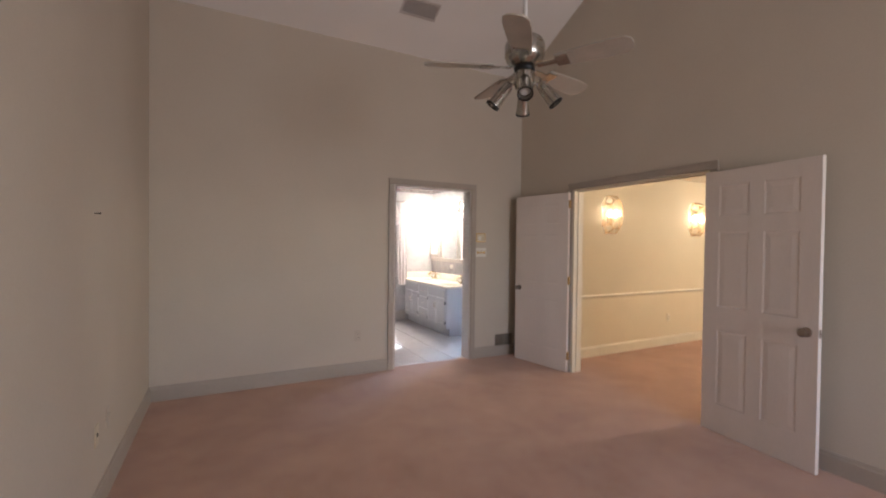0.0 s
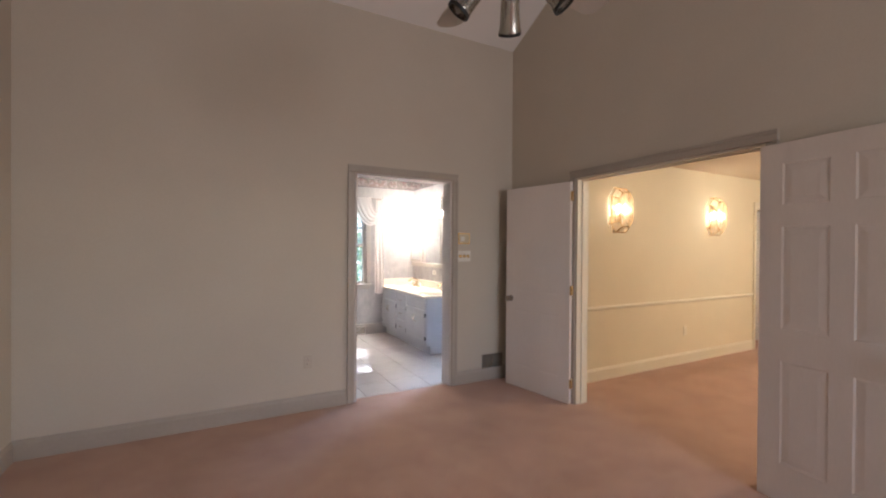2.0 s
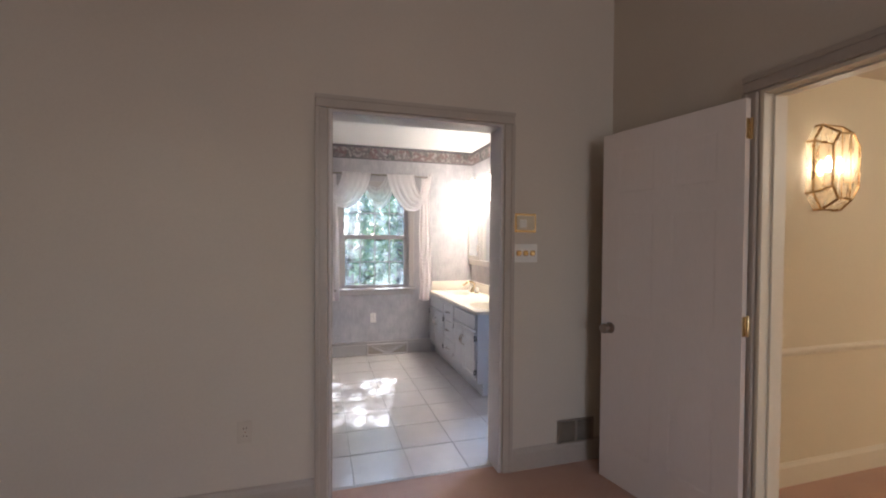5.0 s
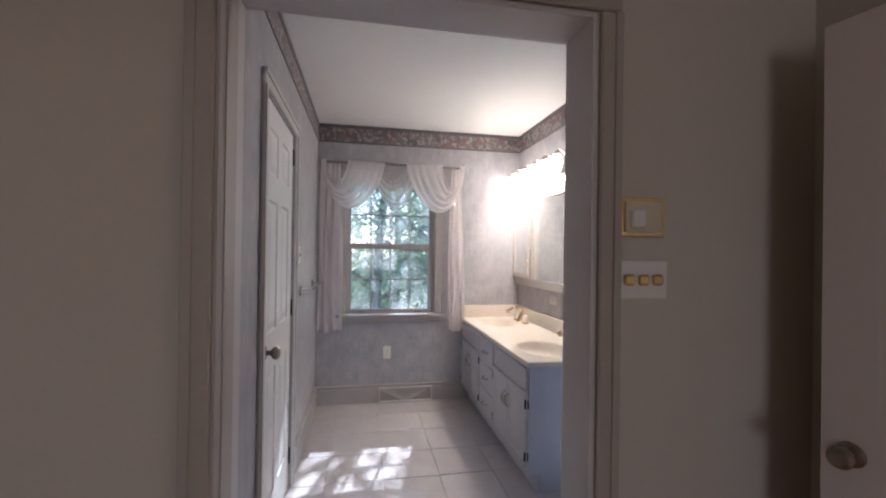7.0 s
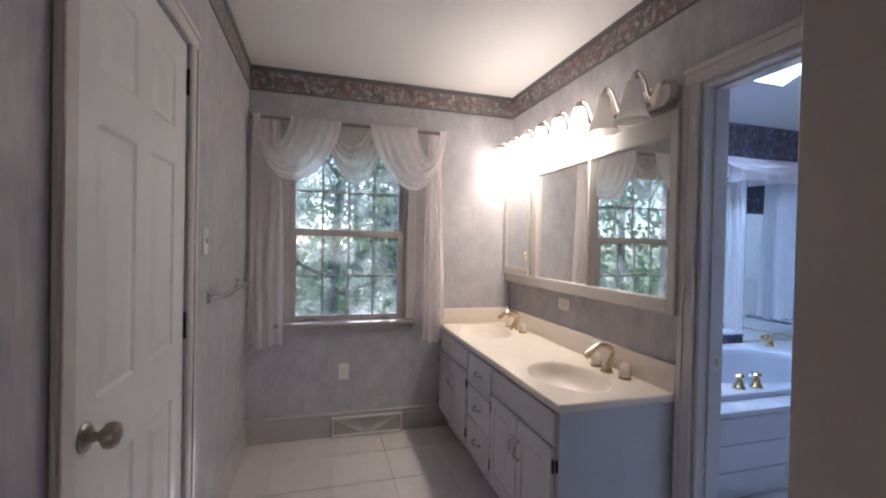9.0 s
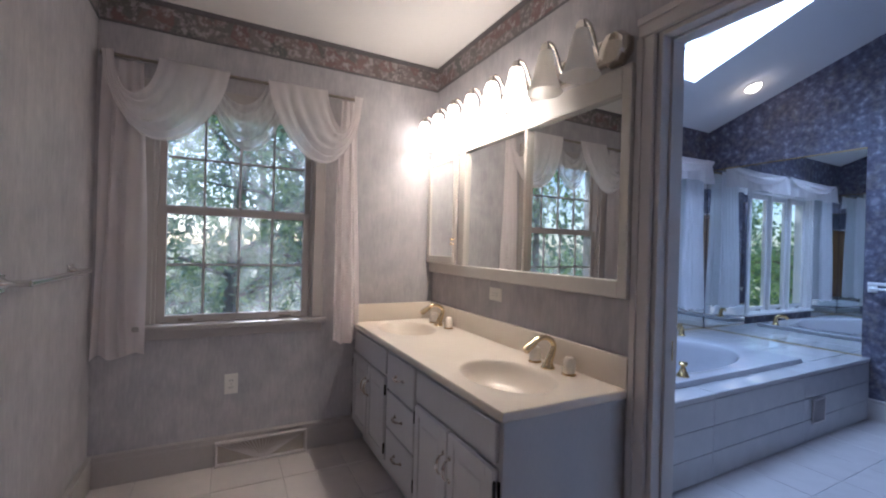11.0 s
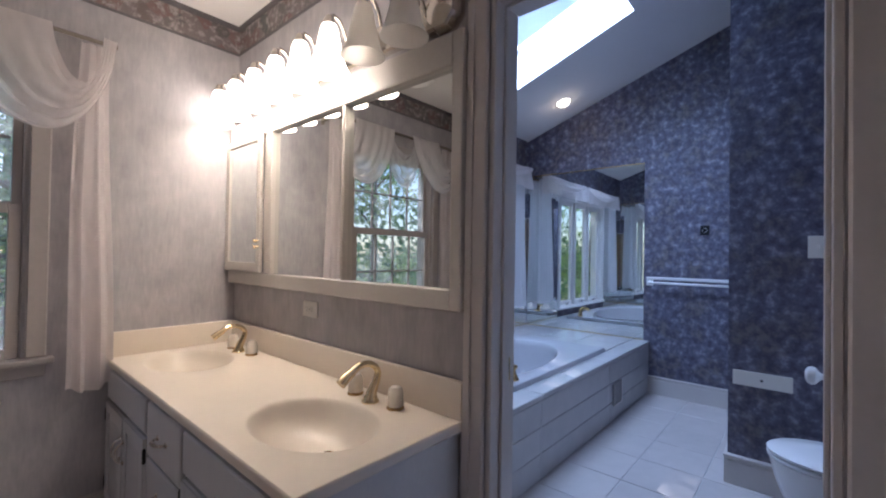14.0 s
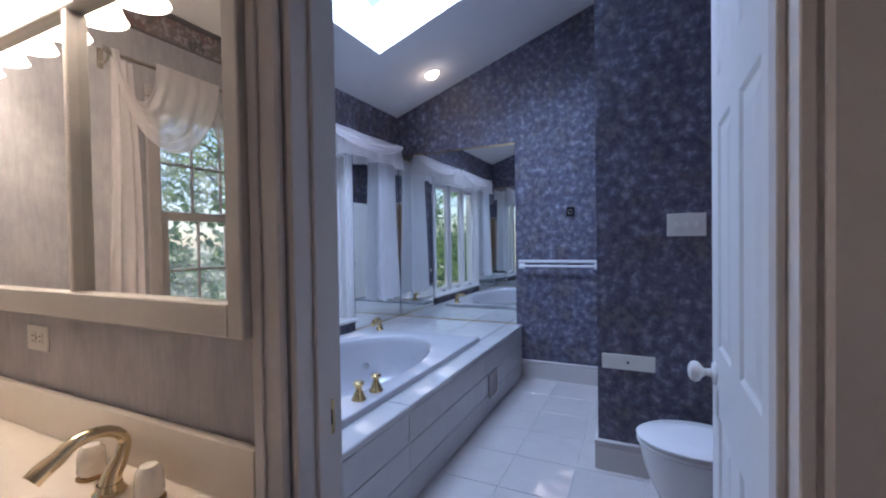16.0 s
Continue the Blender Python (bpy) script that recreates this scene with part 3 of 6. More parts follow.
moulding("baseboard", "y", 9.14, -1, 1.32, 4.18, BASEH, M_CREAMTRIM, "cream painted baseboard on the hall wall")
moulding("trim", "x", 5.27, -1, 4.466, 8.17, CHAIR, M_CREAMTRIM, "cream painted chair rail along the hall wall", "chair rail")
moulding("baseboard", "x", VY1, -1, VX0 + 0.018, 3.86, BASEV, M_SASH, "grey painted baseboard under the bathroom window")
moulding("baseboard", "y", VX0, 1, 7.415, VY1, BASEV, M_SASH, "grey painted baseboard on the bathroom wall")
moulding("baseboard", "y", VX0, 1, VY0, 6.525, BASEV, M_SASH, "grey painted baseboard on the bathroom wall")
moulding("baseboard", "y", TX1, -1, 6.58, 7.38, BASEV, M_GREYTRIM, "pale grey baseboard on the navy wallpaper wall")
moulding("baseboard", "y", 6.31, -1, TY0, 6.596, BASEV, M_GREYTRIM, "pale grey baseboard on the navy wallpaper wall")
moulding("baseboard", "x", 6.58, 1, 6.296, TX1, BASEV, M_GREYTRIM, "pale grey baseboard on the navy wallpaper wall")

# wallpaper border under the bathroom ceiling, three sides
for ax, face, out, a, c in (("x", VY1, -1, VX0, VX1), ("y", VX1, -1, VY0, VY1 - 0.012), ("y", VX0, 1, VY0, VY1 - 0.012)):
    lab = "rose and leaf floral wallpaper border under the ceiling"
    moulding("trim", ax, face, out, a, c, [(0.001, 2.398), (0.003, 2.398), (0.003, 2.522), (0.001, 2.522)], M_BORDER, lab, "border")
    moulding("trim", ax, face, out, a, c, [(0.001, 2.386), (0.005, 2.386), (0.005, 2.3975), (0.001, 2.3975)], M_BORDERLINE, "dark stripe edging of the wallpaper border", "border")
    moulding("trim", ax, face, out, a, c, [(0.001, 2.523), (0.006, 2.523), (0.011, 2.54), (0.011, 2.5505), (0.001, 2.5505)], M_BORDERLINE, "dark stripe edging of the wallpaper border", "border")


def casing(name, along, face, out, a, c, top, width, material, label, depth=0.018, z0=0.0):
    """Three moulded boards round an opening a..c."""
    root = thing(name, (a, face, z0) if along == "x" else (face, a, z0), label, "door frame", kind="structure")

    def board(pname, u0, u1, h0, h1):
        bm = bmesh.new()
        d0, d1 = sorted((face + out * 0.001, face + out * depth))
        bev = 0.005
        if along == "x":
            box(u0, u1, d0, d1, h0, h1, bev, bm)
        else:
            box(d0, d1, u0, u1, h0, h1, bev, bm)
        inner = 0.35
        d2 = sorted((face + out * depth, face + out * (depth + 0.006)))
        if h1 - h0 > u1 - u0:
            lo_, hi_ = (u0, u0 + width * inner) if u0 < a else (u1 - width * inner, u1)
            (box(lo_, hi_, *d2, h0, h1, 0.002, bm) if along == "x" else box(*d2, lo_, hi_, h0, h1, 0.002, bm))
        else:
            (box(u0, u1, *d2, h1 - width * inner, h1, 0.002, bm) if along == "x" else box(*d2, u0, u1, h1 - width * inner, h1, 0.002, bm))
        part(pname, bm, material, root)

    board("side_board", a - width, a - 0.004, z0, top)
    board("side_board", c + 0.004, c + width, z0, top)
    board("head_board", a - width, c + width, top + 0.002, top + width)
    return root


def jamb(name, along, lo, hi, a, c, top, material, label, thick=0.016, stop=True):
    """The lining of an opening, with its door stop."""
    root = thing(name, (a, lo, 0) if along == "x" else (lo, a, 0), label, "door frame", kind="structure")
    for pname, u0, u1, h0, h1 in (("side_lining", a + 0.0005, a + thick, 0, top), ("side_lining", c - thick, c - 0.0005, 0, top), ("head_lining", a + thick, c - thick, top - thick, top - 0.0005)):
        bm = box(u0, u1, lo - 0.003, hi + 0.003, h0, h1, 0.002) if along == "x" else box(lo - 0.003, hi + 0.003, u0, u1, h0, h1, 0.002)
        if stop:
            m0, m1 = (lo + hi) / 2 - 0.018, (lo + hi) / 2 + 0.018
            if pname == "head_lining":
                e0, e1, g0, g1 = u0, u1, h0 - 0.01, h0
            elif u0 < (a + c) / 2:
                e0, e1, g0, g1 = u1, u1 + 0.01, h0, h1 - thick
            else:
                e0, e1, g0, g1 = u0 - 0.01, u0, h0, h1 - thick
            box(e0, e1, m0, m1, g0, g1, 0.002, bm) if along == "x" else box(m0, m1, e0, e1, g0, g1, 0.002, bm)
        part(pname, bm, material, root)
    return root


casing("door_frame_bath", "x", BY1, -1, *DOOR_A, 2.105, 0.07, M_TRIM, "taupe painted moulded casing round the bath doorway")
bath_jamb = jamb("door_jamb_bath", "x", BY1, VY0, *DOOR_A, 2.105, M_GREYTRIM, "pale grey painted lining of the bath doorway", stop=False)
# darker thin board over the bedroom half of the left lining only
part("lining_overlay", box(DOOR_A[0] + 0.0165, DOOR_A[0] + 0.0205, BY1 - 0.002, 5.925, 0.0, 2.088, 0.001), M_TRIM, bath_jamb, "thin taupe board over half of the left lining")
casing("door_frame_bath_inside", "x", VY0, 1, *DOOR_A, 2.105, 0.07, M_GREYTRIM, "grey painted casing inside the bath doorway")
casing("door_frame_hall", "y", BX1, -1, *OPEN_H, 2.065, 0.07, M_TRIM, "taupe painted moulded casing round the double doorway")
jamb("door_jamb_hall", "y", BX1, 4.464, *OPEN_H, 2.065, M_CREAMTRIM, "cream painted lining of the double doorway")
casing("door_frame_hall_side", "y", 4.464, 1, *OPEN_H, 2.065, 0.07, M_CREAMTRIM, "cream painted casing on the hall side of the double doorway")
casing("door_frame_tub", "y", VX1, -1, *DOOR_T, 2.045, 0.074, M_GREYTRIM, "grey painted moulded casing round the tub room doorway")
jamb("door_jamb_tub", "y", VX1, TX0, *DOOR_T, 2.045, M_GREYTRIM, "pale grey lining of the tub room doorway")
casing("door_frame_closet", "y", VX0, 1, 6.60, 7.34, 2.085, 0.066, M_GREYTRIM, "grey painted casing round the closet door")
casing("door_frame_hall_room", "x", 5.27, -1, 8.24, 8.98, 2.03, 0.066, M_CREAMTRIM, "cream painted casing round a hall door")
jamb("door_jamb_hall_room", "x", 5.27, 5.39, 8.24, 8.98, 2.03, M_CREAMTRIM, "cream painted lining of a hall doorway")
casing("door_frame_hall_end", "y", 9.14, -1, 4.25, 5.0, 2.03, 0.066, M_CREAMTRIM, "cream painted casing round the door at the hall's end")


# ---- doors ----
def panel_recess(bm, x0, x1, z0, z1, y, out, sink=0.006):
    """A raised panel on a door face at depth y, out = +1 or -1: a sunk moulding ring and a raised field."""
    w = 0.018
    loops = []
    for inset, d in ((0.0, 0.0), (w * 0.5, -sink), (w, -sink), (w * 2.6, -sink / 6)):
        loops.append([bm.verts.new((x, y + out * d, z)) for x, z in ((x0 + inset, z0 + inset), (x1 - inset, z0 + inset), (x1 - inset, z1 - inset), (x0 + inset, z1 - inset))])
    for a, c in zip(loops, loops[1:]):
        for k in range(4):
            bm.faces.new((a[k], a[(k + 1) % 4], c[(k + 1) % 4], c[k]))
    bm.faces.new(loops[-1])


def six_panel_leaf(width, height, thick, sink=0.006):
    """A door leaf in its own metres: hinge edge at x 0, faces at y 0 and y thick, with six panels on both faces."""
    bm = bmesh.new()
    st, mid = 0.115, 0.10
    cols = [(st, (width - mid) / 2), ((width + mid) / 2, width - st)]
    up = max(0.0, height - 2.035)
    rows = [(0.22, 0.80 + up), (0.98 + up, 1.56 + 2 * up), (1.68 + 2 * up, height - 0.115)]
    xs = [0, cols[0][0], cols[0][1], cols[1][0], cols[1][1], width]
    zs = [0, *[v for r in rows for v in r], height]
    for y, out in ((0.0, -1), (thick, 1)):
        grid = [[bm.verts.new((x, y, z)) for x in xs] for z in zs]
        for j in range(len(zs) - 1):
            for i in range(len(xs) - 1):
                if i in (1, 3) and j in (1, 3, 5):
                    panel_recess(bm, xs[i], xs[i + 1], zs[j], zs[j + 1], y, out, sink)
                else:
                    bm.faces.new((grid[j][i], grid[j][i + 1], grid[j + 1][i + 1], grid[j + 1][i]))
    bmesh.ops.remove_doubles(bm, verts=bm.verts, dist=0.0004)
    for x in (0, width):
        bm.faces.new([bm.verts.new(c) for c in ((x, 0, 0), (x, thick, 0), (x, thick, height), (x, 0, height))])
    for z in (0, height):
        bm.faces.new([bm.verts.new(c) for c in ((0, 0, z), (width, 0, z), (width, thick, z), (0, thick, z))])
    bmesh.ops.remove_doubles(bm, verts=bm.verts, dist=0.0004)
    bmesh.ops.recalc_face_normals(bm, faces=bm.faces)
    return bm


def door(name, hinge, yaw, width, height, label, material=M_DOOR, knob_mat=M_BRASS, knob_z=0.90, kind="structure", hinge_mat=M_BRASS, flip=False, sink=0.006):
    """hinge: the place of the hinge edge's foot; yaw: degrees from +x to the leaf's way; the leaf's thickness lies to its left."""
    root = tagged(new(name), label, "door", kind=kind)
    root.matrix_world = pose(*hinge, 0, 0, yaw)
    t = 0.035

    def own(pname, bm, m, **more):
        me = bpy.data.meshes.new(pname)
        bm.to_mesh(me)
        bm.free()
        me.materials.append(m)
        if more.get("smooth"):
            for p in me.polygons:
                p.use_smooth = True
            me.set_sharp_from_angle(angle=radians(38))
        ob = new(pname, me)
        ob.parent = root
        return ob

    own("leaf", six_panel_leaf(width, height, t, sink), material)
    prof = [(0.0, 0.0), (0.032, 0.0), (0.032, 0.004), (0.026, 0.009), (0.012, 0.011), (0.010, 0.026), (0.016, 0.032), (0.0265, 0.040), (0.029, 0.050), (0.025, 0.060), (0.014, 0.066), (0.0, 0.067)]
    for out, y in ((-1, 0.0), (1, t)):
        own("door_knob", lathe(prof, 22, (width - 0.065, y, knob_z), Matrix.Rotation(radians(-90 * out), 4, "X")), knob_mat, smooth=True)
    bm = box(width - 0.0005, width + 0.0015, 0.006, t - 0.006, knob_z - 0.028, knob_z + 0.028)
    box(width, width + 0.009, 0.012, t - 0.012, knob_z - 0.008, knob_z + 0.008, 0.002, bm)
    own("latch", bm, knob_mat)
    for z in (0.18, height / 2 + 0.02, height - 0.13):
        y = t if flip else 0.0
        bm = lathe([(0.0, -0.045), (0.006, -0.045), (0.006, 0.045), (0.004, 0.05), (0.0, 0.05)], 10, (-0.004, y + (0.004 if flip else -0.004), z))
        box(-0.0015, 0.0, 0.004, t - 0.003, z - 0.044, z + 0.044, 0, bm)
        own("hinge", bm, hinge_mat, smooth=True)
    return root


def way(a, b):
    return math.degrees(math.atan2(b[1] - a[1], b[0] - a[0]))


door("door_1", (4.305, 4.905, 0.004), way((4.305, 4.905), (4.165, 5.66)), 0.775, 2.03, "cream six-panel door leaf standing open against the bedroom wall", M_DOORCREAM, M_PEWTER, sink=0.0012)
door("door_2", (4.262, 3.375, 0.002), way((4.262, 3.375), (4.185, 2.60)), 0.775, 2.032, "cream six-panel door leaf standing wide open beside the hall doorway", M_DOORCREAM, M_PEWTER, flip=True, sink=0.003)
door("door_3", (TX0 + 0.012, 6.144, 0.012), -0.7, 0.70, 2.02, "white six-panel door standing open in the tub room", knob_mat=M_PORC, hinge_mat=M_CHROME)
door("door_4", (2.452, 7.335, 0.012), -90.0, 0.73, 2.065, "white six-panel closet door, shut, in the bathroom wall", knob_mat=M_PEWTER, knob_z=0.945, hinge_mat=M_BLACK, flip=True)
door("door_5", (8.955, 5.40, 0.012), 119.0, 0.69, 2.0, "white six-panel hall door standing open into its room")
door("door_6", (9.175, 4.99, 0.012), -90.0, 0.73, 2.005, "white six-panel door, shut, at the hall's end")


# ---- windows ----
def ring_frame(x0, x1, z0, z1, w, y0, y1, bevel=0.003):
    """Four mitre-less bars round a rectangle in the xz plane."""
    bm = bmesh.new()
    box(x0, x0 + w, y0, y1, z0, z1, bevel, bm)
    box(x1 - w, x1, y0, y1, z0, z1, bevel, bm)
    box(x0 + w, x1 - w, y0, y1, z0, z0 + w, bevel, bm)
    box(x0 + w, x1 - w, y0, y1, z1 - w, z1, bevel, bm)
    return bm


def pane(x0, x1, z0, z1, y, parent, material=M_GLASS):
    ob = part("pane", box(x0, x1, y - 0.002, y + 0.002, z0, z1), material, parent)
    ob.visible_shadow = False
    return ob


def sash_window():
    x0, x1, z0, z1 = 2.74, 3.575, 0.80, 2.06
    root = thing("window_1", (3.16, VY1, 0.80), "mauve-grey painted double-hung sash window with divided panes", "window", kind="structure")
    part("window_frame", ring_frame(x0 + 0.0005, x1 - 0.0005, z0 + 0.0005, z1 - 0.0005, 0.018, VY1 + 0.002, 8.838), M_SASH, root)
    for a, c in ((x0 - 0.062, x0 + 0.004), (x1 - 0.004, x1 + 0.062)):
        part("side_board", box(a, c, VY1 - 0.02, VY1 - 0.001, z0 + 0.022, z1 - 0.004, 0.005), M_SASH, root)
    part("head_board", box(x0 - 0.062, x1 + 0.062, VY1 - 0.021, VY1 - 0.001, z1 - 0.002, z1 + 0.064, 0.005), M_SASH, root)
    part("window_sill", box(x0 - 0.085, x1 + 0.085, VY1 - 0.055, VY1 + 0.03, z0 - 0.006, z0 + 0.02, 0.007, seg=2), M_SASH, root)
    part("apron", box(x0 - 0.06, x1 + 0.06, VY1 - 0.017, VY1 - 0.001, z0 - 0.062, z0 - 0.008, 0.004), M_SASH, root)
    a, c = x0 + 0.019, x1 - 0.019
    for lo, hi, y, rail in ((0.821, 1.462, 8.715, 0.042), (1.44, 2.04, 8.752, 0.032)):
        sash = part("sash", ring_frame(a, c, lo, hi, rail, y - 0.016, y + 0.016), M_SASH, root)
        gx0, gx1, gz0, gz1 = a + rail, c - rail, lo + rail, hi - rail
        for k in (1, 2, 3):
            x = gx0 + (gx1 - gx0) * k / 4
            part("muntin", box(x - 0.006, x + 0.006, y - 0.009, y + 0.009, gz0, gz1, 0.002), M_SASH, sash)
        zm = (gz0 + gz1) / 2
        for k in range(4):
            xa, xb = gx0 + (gx1 - gx0) * k / 4, gx0 + (gx1 - gx0) * (k + 1) / 4
            part("muntin", box(xa + 0.006, xb - 0.006, y - 0.009, y + 0.009, zm - 0.006, zm + 0.006, 0.002), M_SASH, sash)
            pane(xa, xb, gz0, zm, y, sash, M_HAZY)
            pane(xa, xb, zm, gz1, y, sash, M_HAZY)
    for x in (2.90, 3.42):
        bm = box(x - 0.035, x + 0.035, 8.688, 8.699, 0.832, 0.846, 0.003)
        box(x - 0.03, x + 0.03, 8.683, 8.690, 0.838, 0.842, 0.001, bm)
        part("sash_lift", bm, M_GRILLE, root, "dark bronze sash lift")
    bm = lathe([(0, 0), (0.016, 0), (0.014, 0.01), (0.006, 0.016), (0, 0.017)], 14, (3.16, 8.712, 1.463))
    part("sash_lock", bm, M_GRILLE, root, "dark bronze sash lock", True)


sash_window()


def tub_window():
    x0, x1, z0, z1 = 5.38, 6.83, 0.59, 2.06
    root = thing("window_2", (6.1, 8.70, 0.59), "white casement window with three lights over the tub", "window", kind="structure")
    part("window_frame", ring_frame(x0 + 0.0005, x1 - 0.0005, z0 + 0.0005, z1 - 0.0005, 0.03, 8.695, 8.858), M_DOOR, root)
    for a, c in ((x0 - 0.06, x0 + 0.004), (x1 - 0.004, x1 + 0.06)):
        part("side_board", box(a, c, 8.68, 8.699, z0 + 0.02, z1, 0.005), M_DOOR, root)
    part("head_board", box(x0 - 0.06, x1 + 0.06, 8.679, 8.699, z1 + 0.002, z1 + 0.06, 0.005), M_DOOR, root)
    part("window_sill", box(x0 - 0.07, x1 + 0.07, 8.655, 8.72, z0 - 0.01, z0 + 0.018, 0.006, seg=2), M_DOOR, root)
    w = (x1 - x0 - 0.06) / 3
    for k in range(3):
        a = x0 + 0.03 + k * w
        sash = part("casement", ring_frame(a + 0.008, a + w - 0.008, z0 + 0.034, z1 - 0.034, 0.05, 8.74, 8.775), M_DOOR, root)
        pane(a + 0.056, a + w - 0.056, z0 + 0.082, z1 - 0.082, 8.757, sash)
        if k:
            part("mullion", box(a - 0.012, a + 0.012, 8.70, 8.80, z0 + 0.03, z1 - 0.03, 0.003), M_DOOR, root)
        bm = box(a + w / 2 - 0.03, a + w / 2 + 0.03, 8.70, 8.73, z0 + 0.034, z0 + 0.05, 0.004)
        part("crank", tube([(a + w / 2, 8.705, z0 + 0.05), (a + w / 2, 8.69, z0 + 0.06), (a + w / 2 + 0.06, 8.685, z0 + 0.062)], 0.005, 8, bm), M_CHROME, root, "chrome casement crank")


tub_window()


def bedroom_window():
    root = thing("window_3", (3.15, BY0, 0.72), "white framed bedroom window", "window", kind="structure")
    part("window_frame", ring_frame(2.2505, 4.0495, 0.7205, 2.2795, 0.05, BY0 - 0.138, BY0 + 0.01), M_TRIM, root)
    part("mullion", box(3.13, 3.17, BY0 - 0.1, BY0 - 0.03, 0.77, 2.23, 0.004), M_TRIM, root)


bedroom_window()


def skylight():
    root = thing("window_4", (6.19, 7.7, 3.2), "skylight with a white frame in the sloped ceiling", "skylight", kind="structure")
    bm = bmesh.new()
    up = 0.30
    for x in (SKY[0], SKY[1] - 0.05):
        b = box(x, x + 0.05, 0, SKY[3] - SKY[2], 0, 0.035, 0.004)
        bmesh.ops.transform(b, matrix=Matrix.Translation((0, SKY[2] + 0.06, tub_z(SKY[2]) + up)) @ Matrix.Rotation(-math.atan(TUB_SLOPE), 4, "X"), verts=b.verts)
        merge(bm, b)
    for y in (0.0, SKY[3] - SKY[2] + 0.01):
        b = box(SKY[0] + 0.05, SKY[1] - 0.05, y, y + 0.05, 0, 0.035, 0.004)
        bmesh.ops.transform(b, matrix=Matrix.Translation((0, SKY[2] + 0.06, tub_z(SKY[2]) + up)) @ Matrix.Rotation(-math.atan(TUB_SLOPE), 4, "X"), verts=b.verts)
        merge(bm, b)
    part("window_frame", bm, M_DOOR, root)
    b = box(SKY[0] + 0.04, SKY[1] - 0.04, 0.04, SKY[3] - SKY[2] + 0.02, 0.012, 0.02)
    bmesh.ops.transform(b, matrix=Matrix.Translation((0, SKY[2] + 0.06, tub_z(SKY[2]) + up)) @ Matrix.Rotation(-math.atan(TUB_SLOPE), 4, "X"), verts=b.verts)
    p = part("pane", b, M_GLASS, root)
    p.visible_shadow = False


skylight()


# ---- curtains ----
def hang(name, x0, x1, z0, z1, y, folds, depth, material, parent, flare=0.02, seed=0):
    """A gathered panel that hangs from z1 to z0."""
    rnd = random.Random(seed)
    bm = bmesh.new()
    nu, nv = folds * 8, 16
    ph = [rnd.uniform(-0.5, 0.5) for _ in range(folds + 1)]
    grid = []
    for j in range(nv + 1):
        v = j / nv
        row = []
        for i in range(nu + 1):
            u = i / nu
            f = u * folds
            k = min(int(f), folds - 1)
            jig = ph[k] * (1 - f + k) + ph[k + 1] * (f - k)
            x = x0 + (x1 - x0) * u + flare * (u - 0.5) * 2 * v + 0.008 * math.sin(5 * v + jig * 6)
            d = depth * (0.45 + 0.55 * v) * (0.5 + 0.5 * math.cos(2 * math.pi * (f + 0.25 * jig)))
            z = z1 + (z0 - z1) * v + 0.012 * math.sin(2 * math.pi * f * 0.5 + jig * 3) * v
            row.append(bm.verts.new((x, y - d, z)))
        grid.append(row)
    for j in range(nv):
        for i in range(nu):
            bm.faces.new((grid[j][i], grid[j][i + 1], grid[j + 1][i + 1], grid[j + 1][i]))
    return part(name, bm, material, parent, smooth=True)


def swag(name, ax, bx0, bx1, z, sag0, sag1, y, material, parent, folds=6, skew=0.0, bulge=0.05, spread=0.03):
    """A scarf drape: gathered at ax, spread over bx0..bx1 on the rod, with folds that sag ever deeper."""
    bm = bmesh.new()
    nu, nv = 30, folds * 6
    grid = []
    for j in range(nv + 1):
        v = j / nv
        row = []
        for i in range(nu + 1):
            u = i / nu
            a = ax + (spread * v if bx1 > ax else -spread * v)
            b = bx0 + (bx1 - bx0) * v
            w = u ** (1 + skew)
            hangdown = (sag0 + (sag1 - sag0) * v) * (4 * w * (1 - w)) ** 0.7
            env = math.sin(math.pi * u) ** 0.6
            ripple = (0.010 + 0.005 * math.sin(9.0 * v + 1.3)) * math.sin(2 * math.pi * folds * v + 2.6 * u + 0.8 * math.sin(7 * v)) * env
            out = bulge * env * (0.3 + 0.7 * math.sin(math.pi * min(1, v * 1.1) * 0.75)) + ripple
            out += 0.012 * env * noise.noise(Vector((7 * u + ax, 9 * v, bx0 * 3)))
            row.append(bm.verts.new((a + (b - a) * u, y - 0.02 * v - out, z - hangdown + 0.4 * ripple + 0.012 * (1 - v) * (1 - env))))
        grid.append(row)
    for j in range(nv):
        for i in range(nu):
            bm.faces.new((grid[j][i], grid[j][i + 1], grid[j + 1][i + 1], grid[j + 1][i]))
    return part(name, bm, material, parent, smooth=True)


